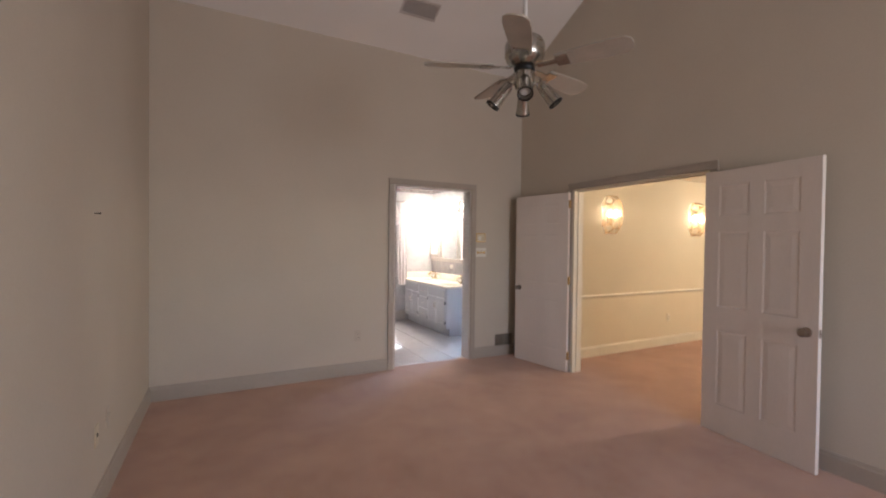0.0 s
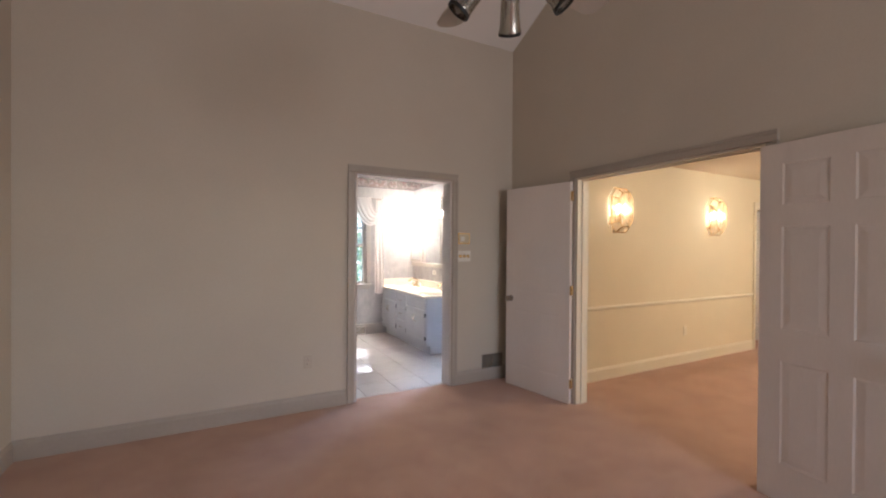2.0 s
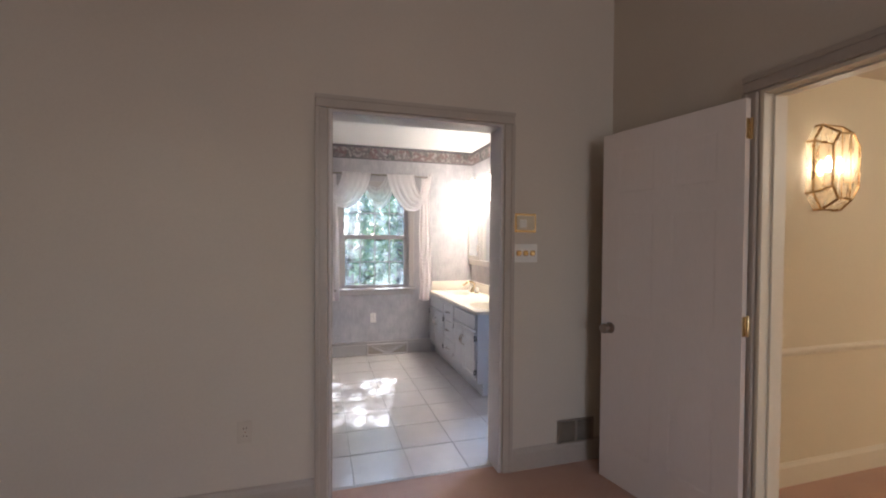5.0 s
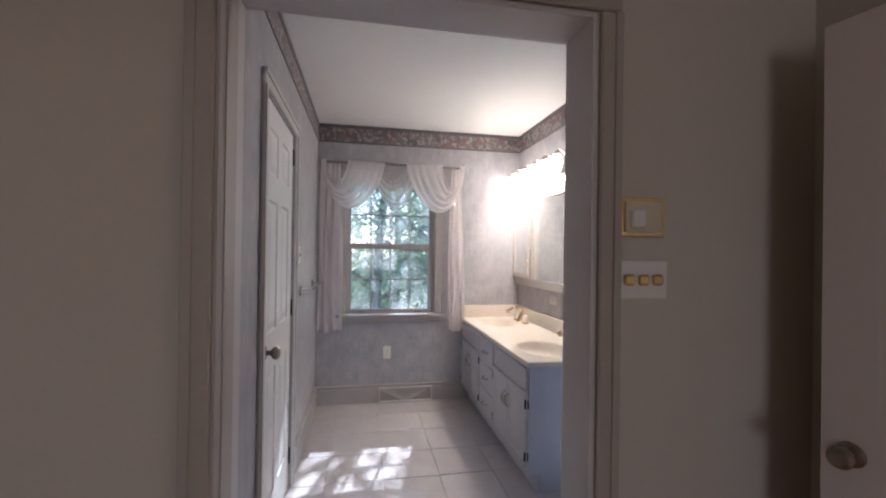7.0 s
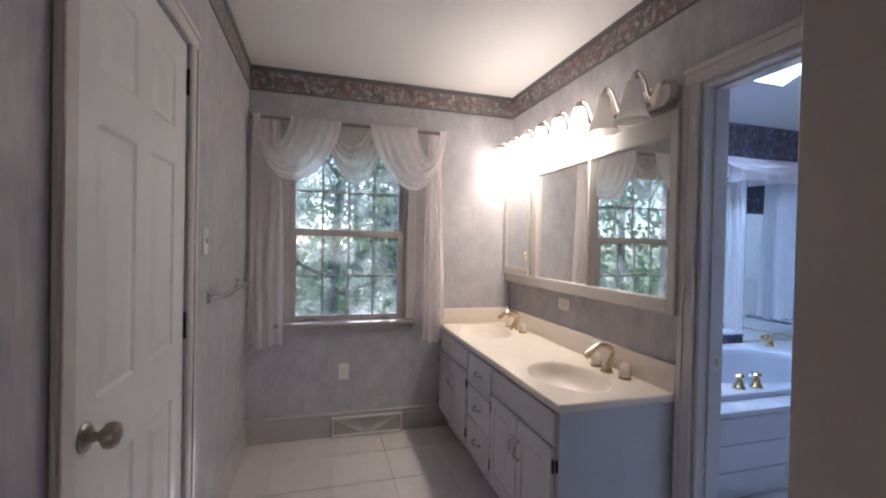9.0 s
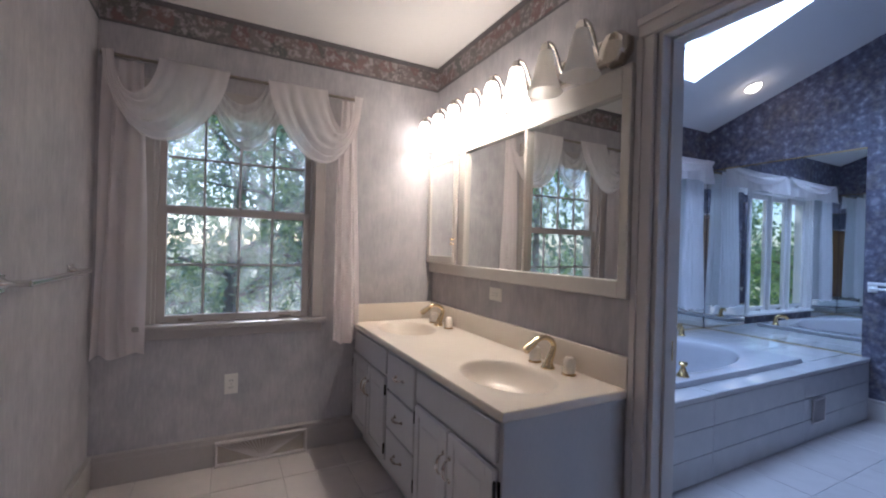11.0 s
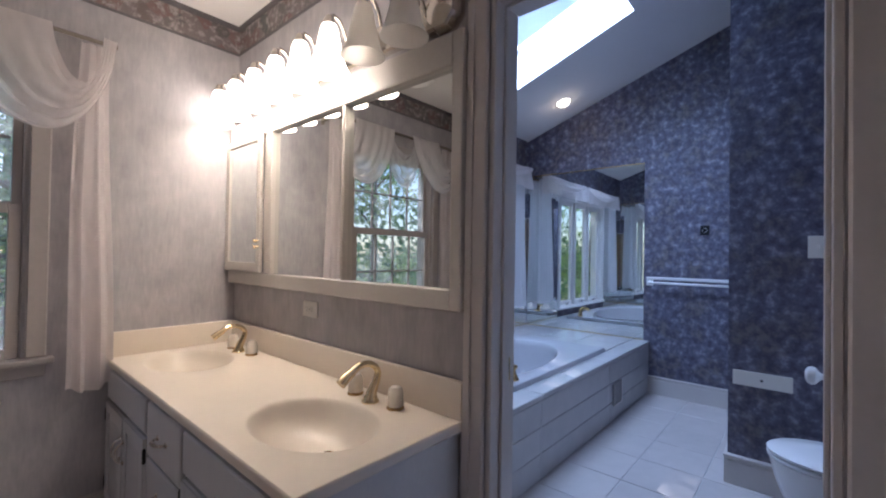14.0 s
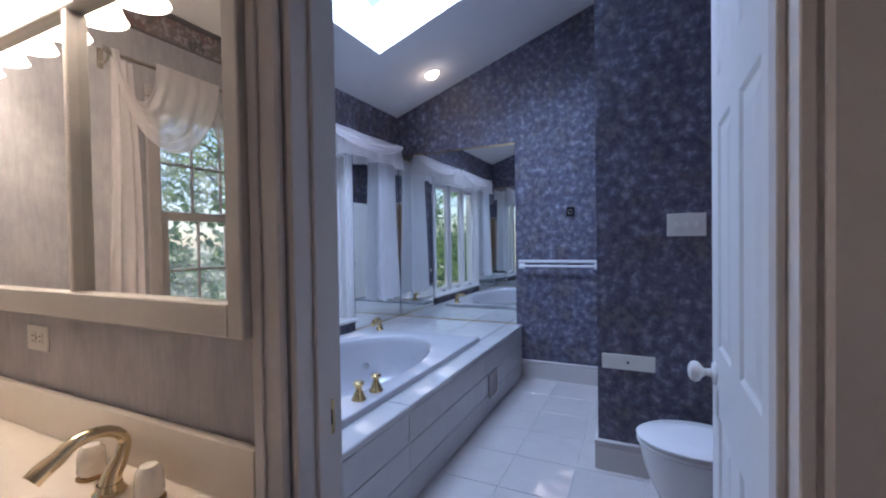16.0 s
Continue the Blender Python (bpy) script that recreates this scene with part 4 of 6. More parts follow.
def bath_curtains():
    rod = thing("curtain_rod", (3.17, 8.61, 2.19), "dark bronze curtain rod over the bathroom window", "curtain rod")
    part("rod", tube([(2.515, 8.605, 2.195), (3.842, 8.605, 2.195)], 0.009, 10), M_GRILLE, rod, smooth=True)
    for x in (2.53, 3.83):
        bm = box(x - 0.012, x + 0.012, 8.668, 8.679, 2.13, 2.225, 0.003)
        tube([(x, 8.67, 2.16), (x, 8.64, 2.15), (x, 8.61, 2.165), (x, 8.602, 2.186)], 0.006, 8, bm)
        tube([(x, 8.67, 2.20), (x, 8.63, 2.225), (x, 8.605, 2.208)], 0.005, 8, bm)
        part("bracket", bm, M_GRILLE, rod, "dark bronze scroll bracket", True)
    cur = thing("curtain", (3.17, 8.61, 0.70), "white sheer scarf swags and side panels at the bathroom window", "curtain")
    hang("panel", 2.53, 2.70, 0.675, 2.185, 8.635, 3, 0.036, M_SHEER, cur, 0.03, 1)
    hang("panel", 3.715, 3.82, 0.665, 2.185, 8.635, 3, 0.036, M_SHEER, cur, 0.03, 2)
    swag("swag", 2.57, 2.76, 3.09, 2.205, 0.20, 0.43, 8.595, M_SWAG, cur, 5, -0.12, spread=-0.045)
    swag("swag", 3.79, 3.62, 3.28, 2.205, 0.22, 0.45, 8.593, M_SWAG, cur, 5, -0.12, spread=-0.045)
    swag("swag", 3.02, 3.28, 3.40, 2.200, 0.16, 0.42, 8.612, M_VEIL, cur, 4, 0.0, 0.03, -0.05)


bath_curtains()


# ---- vanity ----
def handle_pull(at, along, parent, material=M_NICKEL, size=0.085):
    """A bow pull on a face that looks along -x; along 'y' or 'z'."""
    pts, n = [], 10
    for k in range(n + 1):
        u = k / n * 2 - 1
        d = 0.026 * (1 - u ** 4)
        s = u * size / 2
        pts.append((at[0] - d, at[1] + (s if along == "y" else 0), at[2] + (s if along == "z" else 0)))
    rad = [0.0045 + 0.0035 * (1 - abs(k / n * 2 - 1)) for k in range(n + 1)]
    bm = tube(pts, rad, 8)
    for s in (-1, 1):
        c = (at[0], at[1] + (s * size / 2 if along == "y" else 0), at[2] + (s * size / 2 if along == "z" else 0))
        lathe([(0, 0), (0.010, 0), (0.009, 0.003), (0.004, 0.006), (0, 0.006)], 12, c, Matrix.Rotation(radians(-90), 4, "Y"), bm)
    return part("handle", bm, material, parent, "pale polished bow pull", True)


def raised_front(y0, y1, z0, z1, x, panel=True):
    """A cabinet front board that looks along -x, with a bevelled edge and a raised panel."""
    bm = box(x - 0.018, x, y0, y1, z0, z1, 0.004)
    if panel:
        f = bmesh.new()
        loops = []
        for inset, d in ((0.045, 0.0002), (0.050, -0.004), (0.058, -0.004), (0.080, 0.003)):
            loops.append([f.verts.new((x - 0.018 - d, y, z)) for y, z in ((y0 + inset, z0 + inset), (y1 - inset, z0 + inset), (y1 - inset, z1 - inset), (y0 + inset, z1 - inset))])
        for a, c in zip(loops, loops[1:]):
            for k in range(4):
                f.faces.new((a[k], a[(k + 1) % 4], c[(k + 1) % 4], c[k]))
        f.faces.new(loops[-1])
        rails = bmesh.new()
        for a0, a1, b0, b1 in ((y0 + 0.004, y0 + 0.046, z0 + 0.004, z1 - 0.004), (y1 - 0.046, y1 - 0.004, z0 + 0.004, z1 - 0.004), (y0 + 0.046, y1 - 0.046, z0 + 0.004, z0 + 0.046), (y0 + 0.046, y1 - 0.046, z1 - 0.046, z1 - 0.004)):
            box(x - 0.0235, x - 0.0175, a0, a1, b0, b1, 0.002, rails)
        merge(bm, rails)
        merge(bm, f)
        bmesh.ops.recalc_face_normals(bm, faces=bm.faces)
    return bm


def vanity():
    X = 3.865
    root = thing("vanity_cabinet", (4.13, 7.85, 0.0), "pale grey painted double vanity cabinet with pale metal pulls", "cabinet")
    bm = bmesh.new()
    y0, y1 = 7.035, 8.676
    box(X, 4.41, y0, y1, 0.115, 0.742, 0.0, bm)
    bmesh.ops.delete(bm, geom=[f for f in bm.faces if f.normal.z > 0.9], context="FACES_ONLY")
    box(X + 0.06, 4.41, y0 + 0.004, y1, 0.002, 0.115, 0.0, bm)
    part("body", bm, M_CAB, root)
    fronts = (("false_front", 7.055, 7.665, 0.60, 0.728, False, None), ("false_front", 8.06, 8.655, 0.60, 0.728, False, None),
              ("door", 7.055, 7.355, 0.15, 0.585, True, 7.335), ("door", 7.362, 7.665, 0.15, 0.585, True, 7.385),
              ("door", 8.06, 8.352, 0.15, 0.585, True, 8.33), ("door", 8.36, 8.655, 0.15, 0.585, True, 8.385))
    for name, a, c, z0, z1, pan, hy in fronts:
        d = part(name, raised_front(a, c, z0, z1, X, pan), M_CAB, root)
        if hy:
            handle_pull((X - 0.0235, hy, 0.45), "z", d)
            edge = a - 0.003 if hy > (a + c) / 2 else c + 0.003
            for hz in (0.215, 0.52):
                h = lathe([(0, -0.024), (0.006, -0.024), (0.006, 0.024), (0.003, 0.03), (0, 0.03)], 8, (X - 0.02, edge, hz))
                box(X - 0.006, X - 0.001, edge - 0.008, edge + 0.006, hz - 0.024, hz + 0.024, 0.0, h)
                part("hinge", h, M_BLACK, d, "black iron hinge", True)
    for z0, z1 in ((0.15, 0.335), (0.345, 0.53), (0.54, 0.728)):
        d = part("drawer", raised_front(7.69, 8.035, z0, z1, X, False), M_CAB, root)
        handle_pull((X - 0.018, 7.8625, (z0 + z1) / 2), "y", d)


vanity()


def oval_patch(x0, x1, y0, y1, z, cx, cy, rx, ry, rings, n=48):
    """A flat rectangle with an oval bowl: rings rows of (share of the radius, depth)."""
    bm = bmesh.new()
    ov, rect = [], []
    for k in range(n):
        a = 2 * math.pi * k / n
        c, s = math.cos(a), math.sin(a)
        ov.append(bm.verts.new((cx + rx * c, cy + ry * s, z)))
        tx = ((x1 - cx) / c if c > 0 else (x0 - cx) / c) if abs(c) > 1e-6 else 1e9
        ty = ((y1 - cy) / s if s > 0 else (y0 - cy) / s) if abs(s) > 1e-6 else 1e9
        t = min(tx, ty)
        rect.append(bm.verts.new((cx + t * c, cy + t * s, z)))
    corners = {}
    for X_, Y_ in ((x0, y0), (x1, y0), (x1, y1), (x0, y1)):
        corners[X_, Y_] = bm.verts.new((X_, Y_, z))
    for k in range(n):
        a, c = rect[k], rect[(k + 1) % n]
        quad = [ov[k], a]
        for (X_, Y_), v in corners.items():
            on_a = (abs(a.co.x - X_) < 1e-5 or abs(a.co.y - Y_) < 1e-5)
            on_c = (abs(c.co.x - X_) < 1e-5 or abs(c.co.y - Y_) < 1e-5)
            if on_a and on_c and not (abs(a.co.x - c.co.x) < 1e-5 or abs(a.co.y - c.co.y) < 1e-5):
                quad.append(v)
        bm.faces.new(quad + [c, ov[(k + 1) % n]])
    prev = ov
    for share, depth in rings:
        cur = [bm.verts.new((cx + rx * share * math.cos(2 * math.pi * k / n), cy + ry * share * math.sin(2 * math.pi * k / n), z - depth)) for k in range(n)]
        for k in range(n):
            bm.faces.new((prev[k], prev[(k + 1) % n], cur[(k + 1) % n], cur[k]))
        prev = cur
    bm.faces.new(prev)
    bmesh.ops.remove_doubles(bm, verts=bm.verts, dist=0.0003)
    bmesh.ops.recalc_face_normals(bm, faces=bm.faces)
    if bm.faces[0].normal.z < 0:
        bmesh.ops.reverse_faces(bm, faces=bm.faces)
    return bm


BOWL = [(0.99, 0.0008), (0.97, 0.003), (0.945, 0.009), (0.91, 0.021), (0.85, 0.044), (0.75, 0.070), (0.60, 0.091), (0.40, 0.102), (0.20, 0.106), (0.10, 0.107)]


def countertop():
    root = thing("vanity_countertop", (4.13, 7.84, 0.742), "cream cultured marble double vanity top with moulded oval basins", "countertop")
    x0, x1, y0, ym, y1, z = 3.842, 4.41, 7.012, 7.86, 8.678, 0.775
    bm = oval_patch(x0 + 0.006, x1, y0 + 0.006, ym, z, 4.095, 7.345, 0.175, 0.235, BOWL)
    merge(bm, oval_patch(x0 + 0.006, x1, ym, y1, z, 4.095, 8.375, 0.175, 0.235, BOWL))
    # rolled front and end edges and the underside
    prof = [(0.006, z), (0.0025, z - 0.002), (0.0, z - 0.008), (0.0, z - 0.026), (0.004, z - 0.031), (0.02, z - 0.031)]
    e = bmesh.new()
    for (d0, h0), (d1, h1) in zip(prof, prof[1:]):
        p = [(x0 + d0, y1, h0), (x0 + d0, y0 + d0, h0), (x1, y0 + d0, h0)]
        q = [(x0 + d1, y1, h1), (x0 + d1, y0 + d1, h1), (x1, y0 + d1, h1)]
        for k in (0, 1):
            e.faces.new([e.verts.new(c) for c in (p[k], p[k + 1], q[k + 1], q[k])])
    bmesh.ops.remove_doubles(e, verts=e.verts, dist=0.0003)
    merge(bm, e)
    bmesh.ops.remove_doubles(bm, verts=bm.verts, dist=0.0003)
    part("top", bm, M_COUNTER, root, smooth=True)
    part("backsplash", box(4.388, 4.411, 7.014, 8.655, z + 0.0005, 0.892, 0.006, seg=2), M_COUNTER, root, smooth=True)
    part("side_splash", box(3.85, 4.411, 8.657, 8.679, z + 0.0005, 0.892, 0.006, seg=2), M_COUNTER, root, smooth=True)
    for cy in (7.345, 8.375):
        part("drain", lathe([(0.0, 0.003), (0.012, 0.004), (0.014, 0.002), (0.020, 0.003), (0.023, 0.0), (0.0, 0.0)], 18, (4.13, cy - 0.03, z - 0.1045)), M_OLDBRASS, root, "dark brass drain", True)


countertop()


def faucet(cy):
    root = thing("faucet", (4.325, cy, 0.775), "polished brass widespread faucet with clear knobs on the vanity top", "faucet", "vanity faucets")
    z = 0.776
    bm = lathe([(0, 0), (0.030, 0), (0.030, 0.004), (0.026, 0.008), (0.022, 0.02)], 18, (4.312, cy, z))
    pts = [(4.312, cy, z + 0.012), (4.318, cy, z + 0.035), (4.333, cy, z + 0.06), (4.342, cy, z + 0.088)]
    for k in range(9):
        a = radians(8 + 142 * k / 8)
        pts.append((4.283 + 0.060 * math.cos(a), cy, z + 0.088 + 0.044 * math.sin(a)))
    pts += [(4.212, cy, z + 0.100), (4.190, cy, z + 0.084)]
    rad = [0.021, 0.018, 0.0145, 0.0125] + [0.0115] * 5 + [0.012, 0.0125, 0.013, 0.014] + [0.016, 0.0165]
    part("spout", tube(pts, rad, 14, bm), M_GOLD, root, smooth=True)
    for s in (-1, 1):
        y = cy + s * 0.105
        part("handle_base", lathe([(0, 0), (0.029, 0), (0.029, 0.004), (0.024, 0.008), (0, 0.008)], 18, (4.33, y, z)), M_OLDBRASS, root, "dark brass foot", True)
        part("knob", lathe([(0, 0.008), (0.024, 0.008), (0.0265, 0.014), (0.0255, 0.045), (0.0235, 0.060), (0.016, 0.070), (0, 0.073)], 14, (4.33, y, z)), M_ACRYL, root, "domed clear crystal knob", True)


faucet(7.345)
faucet(8.375)


def mirror_cabinet():
    root = thing("mirror_cabinet", (4.39, 7.84, 1.11), "beige framed wall mirror with a small medicine cabinet door", "mirror")
    y0, y1, z0, z1, xf = 7.014, 8.672, 1.105, 1.966, 4.372
    bm = bmesh.new()
    for a, c, b, d in ((y0, 7.056, z0, z1), (7.604, 7.622, 1.172, 1.86), (8.192, 8.262, 1.172, 1.862)):
        box(xf, 4.411, a, c, b, d, 0.003, bm)
    box(xf, 4.411, 7.056, y1, z0, 1.170, 0.003, bm)
    box(xf, 4.411, 7.056, y1, 1.862, z1, 0.003, bm)
    part("frame", bm, M_FRAME, root)
    part("mirror_glass", box(4.396, 4.400, 7.050, 7.608, 1.166, 1.866), M_MIRROR, root)
    part("mirror_glass", box(4.394, 4.398, 7.618, 8.196, 1.166, 1.866), M_MIRROR, root)
    bm = bmesh.new()
    xd = 4.352
    for a, c, b, d in ((8.264, 8.302, 1.174, 1.87), (8.632, 8.67, 1.174, 1.87), (8.302, 8.632, 1.174, 1.222), (8.302, 8.632, 1.832, 1.87)):
        box(xd, 4.371, a, c, b, d, 0.003, bm)
    d = part("door", bm, M_FRAME, root)
    part("mirror_glass", box(4.361, 4.365, 8.30, 8.634, 1.22, 1.834), M_MIRROR, d)
    for z in (1.33, 1.30):
        part("knob", lathe([(0, 0), (0.006, 0), (0.004, 0.006), (0.009, 0.014), (0.007, 0.02), (0, 0.021)], 12, (xd, 8.283, z), Matrix.Rotation(radians(-90), 4, "Y")), M_GOLD, d, "small brass knob", True)


mirror_cabinet()


def vanity_light():
    root = thing("vanity_light", (4.39, 7.83, 2.04), "long polished nickel wall light with eight frosted bell shades, six lit", "wall light")
    bm = box(4.366, 4.411, 7.105, 8.64, 2.0, 2.10, 0.012, seg=2)
    for y in (7.105, 8.62):
        lathe([(0, 0), (0.07, 0), (0.07, 0.022), (0.058, 0.050), (0, 0.050)], 8, (4.411, y, 2.05), Matrix.Rotation(radians(-90), 4, "Y") @ Matrix.Rotation(radians(22.5), 4, "Z"), bm)
    part("backplate", bm, M_NICKEL, root, smooth=True)
    for k in range(8):
        y = 7.167 + 0.2018 * k
        pts = [(4.370, y, 2.05), (4.352, y, 2.085), (4.337, y, 2.125), (4.318, y, 2.155), (4.292, y, 2.165), (4.272, y, 2.150)]
        part("arm", tube(pts, [0.008, 0.007, 0.007, 0.007, 0.007, 0.008], 10), M_NICKEL, root, smooth=True)
        part("socket", lathe([(0, 0.03), (0.014, 0.03), (0.022, 0.012), (0.022, -0.004), (0, -0.004)], 16, (4.272, y, 2.124)), M_NICKEL, root, smooth=True)
        prof = [(0.016, 2.126), (0.027, 2.119), (0.033, 2.10), (0.040, 2.06), (0.050, 2.015), (0.061, 1.975), (0.073, 1.948), (0.077, 1.944)]
        inner = [(r - 0.003, z) for r, z in prof[::-1]]
        lit = k >= 2
        if k >= 2:
            part("bulb", lathe([(0, 2.110), (0.012, 2.105), (0.016, 2.080), (0.026, 2.050), (0.031, 2.025), (0.026, 2.000), (0.013, 1.988), (0, 1.985)], 16, (4.272, y, 0)), M_VANITY_BULB, root, "glowing frosted bulb", True)
        part("shade", lathe(prof + inner, 24, (4.272, y, 0)), M_SHADE_LIT if lit else M_SHADE_DARK, root, "" if lit else "unlit frosted glass shade", True)


vanity_light()


# ---- switches, outlets, grilles ----
def plate(name, at, face, w, h, label, category="outlet", material=M_PLASTIC, group=""):
    """A cover plate at 'at' whose face looks along 'face' ('-y', '+x', '-x'); returns its root and a maker of boxes in plate metres (u across, v up, d out)."""
    root = thing(name, at, label, category, group)
    ux, out = {"-y": ((1, 0), (0, -1)), "+x": ((0, 1), (1, 0)), "-x": ((0, 1), (-1, 0))}[face]

    def put(pname, u0, u1, v0, v1, d0, d1, m, bevel=0.0, plabel=""):
        xs = sorted((at[0] + ux[0] * u0 + out[0] * d0, at[0] + ux[0] * u1 + out[0] * d1))
        ys = sorted((at[1] + ux[1] * u0 + out[1] * d0, at[1] + ux[1] * u1 + out[1] * d1))
        return part(pname, box(*xs, *ys, at[2] + v0, at[2] + v1, bevel), m, root, plabel)

    put("cover_plate", -w / 2, w / 2, -h / 2, h / 2, 0.0005, 0.006, material, 0.002)
    return root, put


def outlet(at, face, label, sideways=False, material=M_PLASTIC):
    w, h = (0.115, 0.07) if sideways else (0.07, 0.115)
    root, put = plate("outlet", at, face, w, h, label, "outlet", material, group="wall outlets")
    for s in (-1, 1):
        c = s * 0.02
        if sideways:
            put("socket_face", c - 0.0145, c + 0.0145, -0.017, 0.017, 0.006, 0.008, material, 0.0015)
            for v in (-0.007, 0.007):
                put("slot", c - 0.005, c + 0.005, v - 0.0015, v + 0.0015, 0.0078, 0.0084, M_SLOT)
        else:
            put("socket_face", -0.017, 0.017, c - 0.0145, c + 0.0145, 0.006, 0.008, material, 0.0015)
            for u in (-0.007, 0.007):
                put("slot", u - 0.0015, u + 0.0015, c - 0.005, c + 0.005, 0.0078, 0.0084, M_SLOT)
    put("screw", -0.003, 0.003, -0.003, 0.003, 0.006, 0.0072, M_CHROME)


outlet((2.14, BY1, 0.425), "-y", "beige duplex outlet low on the beige bedroom wall", material=M_BEIGE)
outlet((BX0, 4.36, 0.43), "+x", "beige duplex outlet low on the bedroom side wall", material=M_BEIGE)
outlet((3.135, VY1, 0.458), "-y", "white duplex outlet under the bathroom window")
outlet((VX1, 7.885, 1.028), "-x", "white duplex outlet set sideways over the vanity backsplash", True)
outlet((6.6, 5.27, 0.40), "-y", "ivory duplex outlet low on the cream hall wall", material=M_CREAMTRIM)
root, put = plate("phone_jack", (BX0, 4.12, 0.42), "+x", 0.07, 0.115, "ivory phone jack plate low on the bedroom wall", "wall plate", M_ALMOND)
put("socket", -0.008, 0.008, -0.008, 0.008, 0.006, 0.009, M_SLOT)

root, put = plate("thermostat", (3.708, BY1, 1.519), "-y", 0.146, 0.115, "brass wall control with an ivory slide beside the bath doorway", "wall control", M_BRASS)
put("raised_panel", -0.06, 0.06, -0.045, 0.045, 0.006, 0.012, M_ALMOND, 0.003)
put("slide", -0.045, 0.002, -0.03, 0.02, 0.012, 0.022, M_PLASTIC, 0.004, "pale slide button")
root, put = plate("switch_plate", (3.71, BY1, 1.335), "-y", 0.162, 0.112, "white switch plate with three brass toggles by the bath doorway", "light switch")
for u in (-0.046, 0.0, 0.046):
    put("toggle", u - 0.018, u + 0.018, -0.016, 0.016, 0.006, 0.016, M_BRASS, 0.006, "brass toggle")
root, put = plate("switch_plate", (VX0, 7.60, 1.374), "+x", 0.07, 0.115, "white switch plate on the bathroom wall", "light switch")
put("toggle", -0.005, 0.005, -0.012, 0.012, 0.006, 0.016, M_PLASTIC, 0.002)
root, put = plate("switch_plate", (6.31, 6.147, 1.347), "-x", 0.175, 0.117, "white three-gang switch plate on navy wallpaper", "light switch")
for u in (-0.046, 0.0, 0.046):
    put("toggle", u - 0.005, u + 0.005, -0.012, 0.012, 0.006, 0.016, M_PLASTIC, 0.002)
root, put = plate("access_plate", (6.31, 6.424, 0.609), "-x", 0.265, 0.083, "white cover plate low on navy wallpaper beside the toilet", "wall plate")
put("screw", -0.006, 0.006, -0.006, 0.006, 0.006, 0.010, M_SLOT)
root, put = plate("jack_plate", (TX1, 6.925, 1.526), "-x", 0.07, 0.085, "dark wall plate with a round jack on navy wallpaper", "wall plate", M_BLACK)
part("ring", lathe([(0.012, 0), (0.024, 0), (0.022, 0.006), (0.014, 0.006), (0.012, 0)], 20, (TX1 - 0.006, 6.925, 1.526), Matrix.Rotation(radians(-90), 4, "Y")), M_CHROME, root, "pale ring")
nail = thing("nail", (BX0 + 0.012, 4.10, 1.583), "small dark nail standing in the bedroom wall", "nail")
part("shaft", lathe([(0, -0.012), (0.0025, -0.012), (0.0025, 0.010), (0.006, 0.010), (0.006, 0.014), (0, 0.014)], 8, (BX0 + 0.012, 4.10, 1.583), Matrix.Rotation(radians(90), 4, "Y")), M_BLACK, nail)


def grille(name, x0, x1, z0, z1, y, label, material, slats, cols=1):
    root = thing(name, ((x0 + x1) / 2, y, z0), label, "vent")
    part("backing", box(x0 + 0.004, x1 - 0.004, y - 0.004, y - 0.001, z0 + 0.004, z1 - 0.004), M_SLOT, root)
    part("frame", ring_frame(x0, x1, z0, z1, 0.012, y - 0.012, y - 0.001, 0.002), material, root)
    for c in range(1, cols):
        x = x0 + (x1 - x0) * c / cols
        part("divider", box(x - 0.01, x + 0.01, y - 0.012, y - 0.004, z0 + 0.012, z1 - 0.012, 0.001), material, root)
    for k in range(slats):
        z = z0 + 0.016 + (z1 - z0 - 0.032) * (k + 0.5) / slats
        b = box(x0 + 0.012, x1 - 0.012, -0.0045, 0.0045, -0.0012, 0.0012)
        bmesh.ops.transform(b, matrix=Matrix.Translation((0, y - 0.0065, z)) @ Matrix.Rotation(radians(38), 4, "X"), verts=b.verts)
        part("slat", b, material, root)


grille("wall_vent", 3.945, 4.21, 0.125, 0.275, BY1, "brown metal return air grille over the bedroom baseboard", M_GRILLE, 12, 2)
grille("tub_vent", 6.74, 6.92, 0.12, 0.29, 7.372, "grey metal vent in the tub's tiled front", M_GREYTRIM, 12)


def register():
    x0, x1, y, z1 = 3.06, 3.56, VY1 - 0.017, 0.142
    root = thing("floor_register", (3.31, y, 0.0), "grey baseboard heat register with a sunburst grille under the window", "vent")
    part("backing", box(x0 + 0.006, x1 - 0.006, y - 0.006, y - 0.001, 0.004, z1 - 0.006), M_TRIM, root)
    bm = bmesh.new()
    for a, c, b, d in ((x0, x1, z1 - 0.014, z1), (x0, x1, 0.001, 0.016), (x0, x0 + 0.014, 0.016, z1 - 0.014), (x1 - 0.014, x1, 0.016, z1 - 0.014)):
        box(a, c, y - 0.03, y - 0.001, b, d, 0.003, bm)
    part("frame", bm, M_GREYTRIM, root)
    cx = (x0 + x1) / 2
    for k in range(23):
        u = (k - 11) / 11
        xa, xb = cx + u * 0.03, cx + u * (x1 - x0 - 0.04) / 2
        part("slat", tube([(xa, y - 0.018, 0.018), (xb, y - 0.018, z1 - 0.016)], 0.0028, 5), M_GREYTRIM, root)


register()


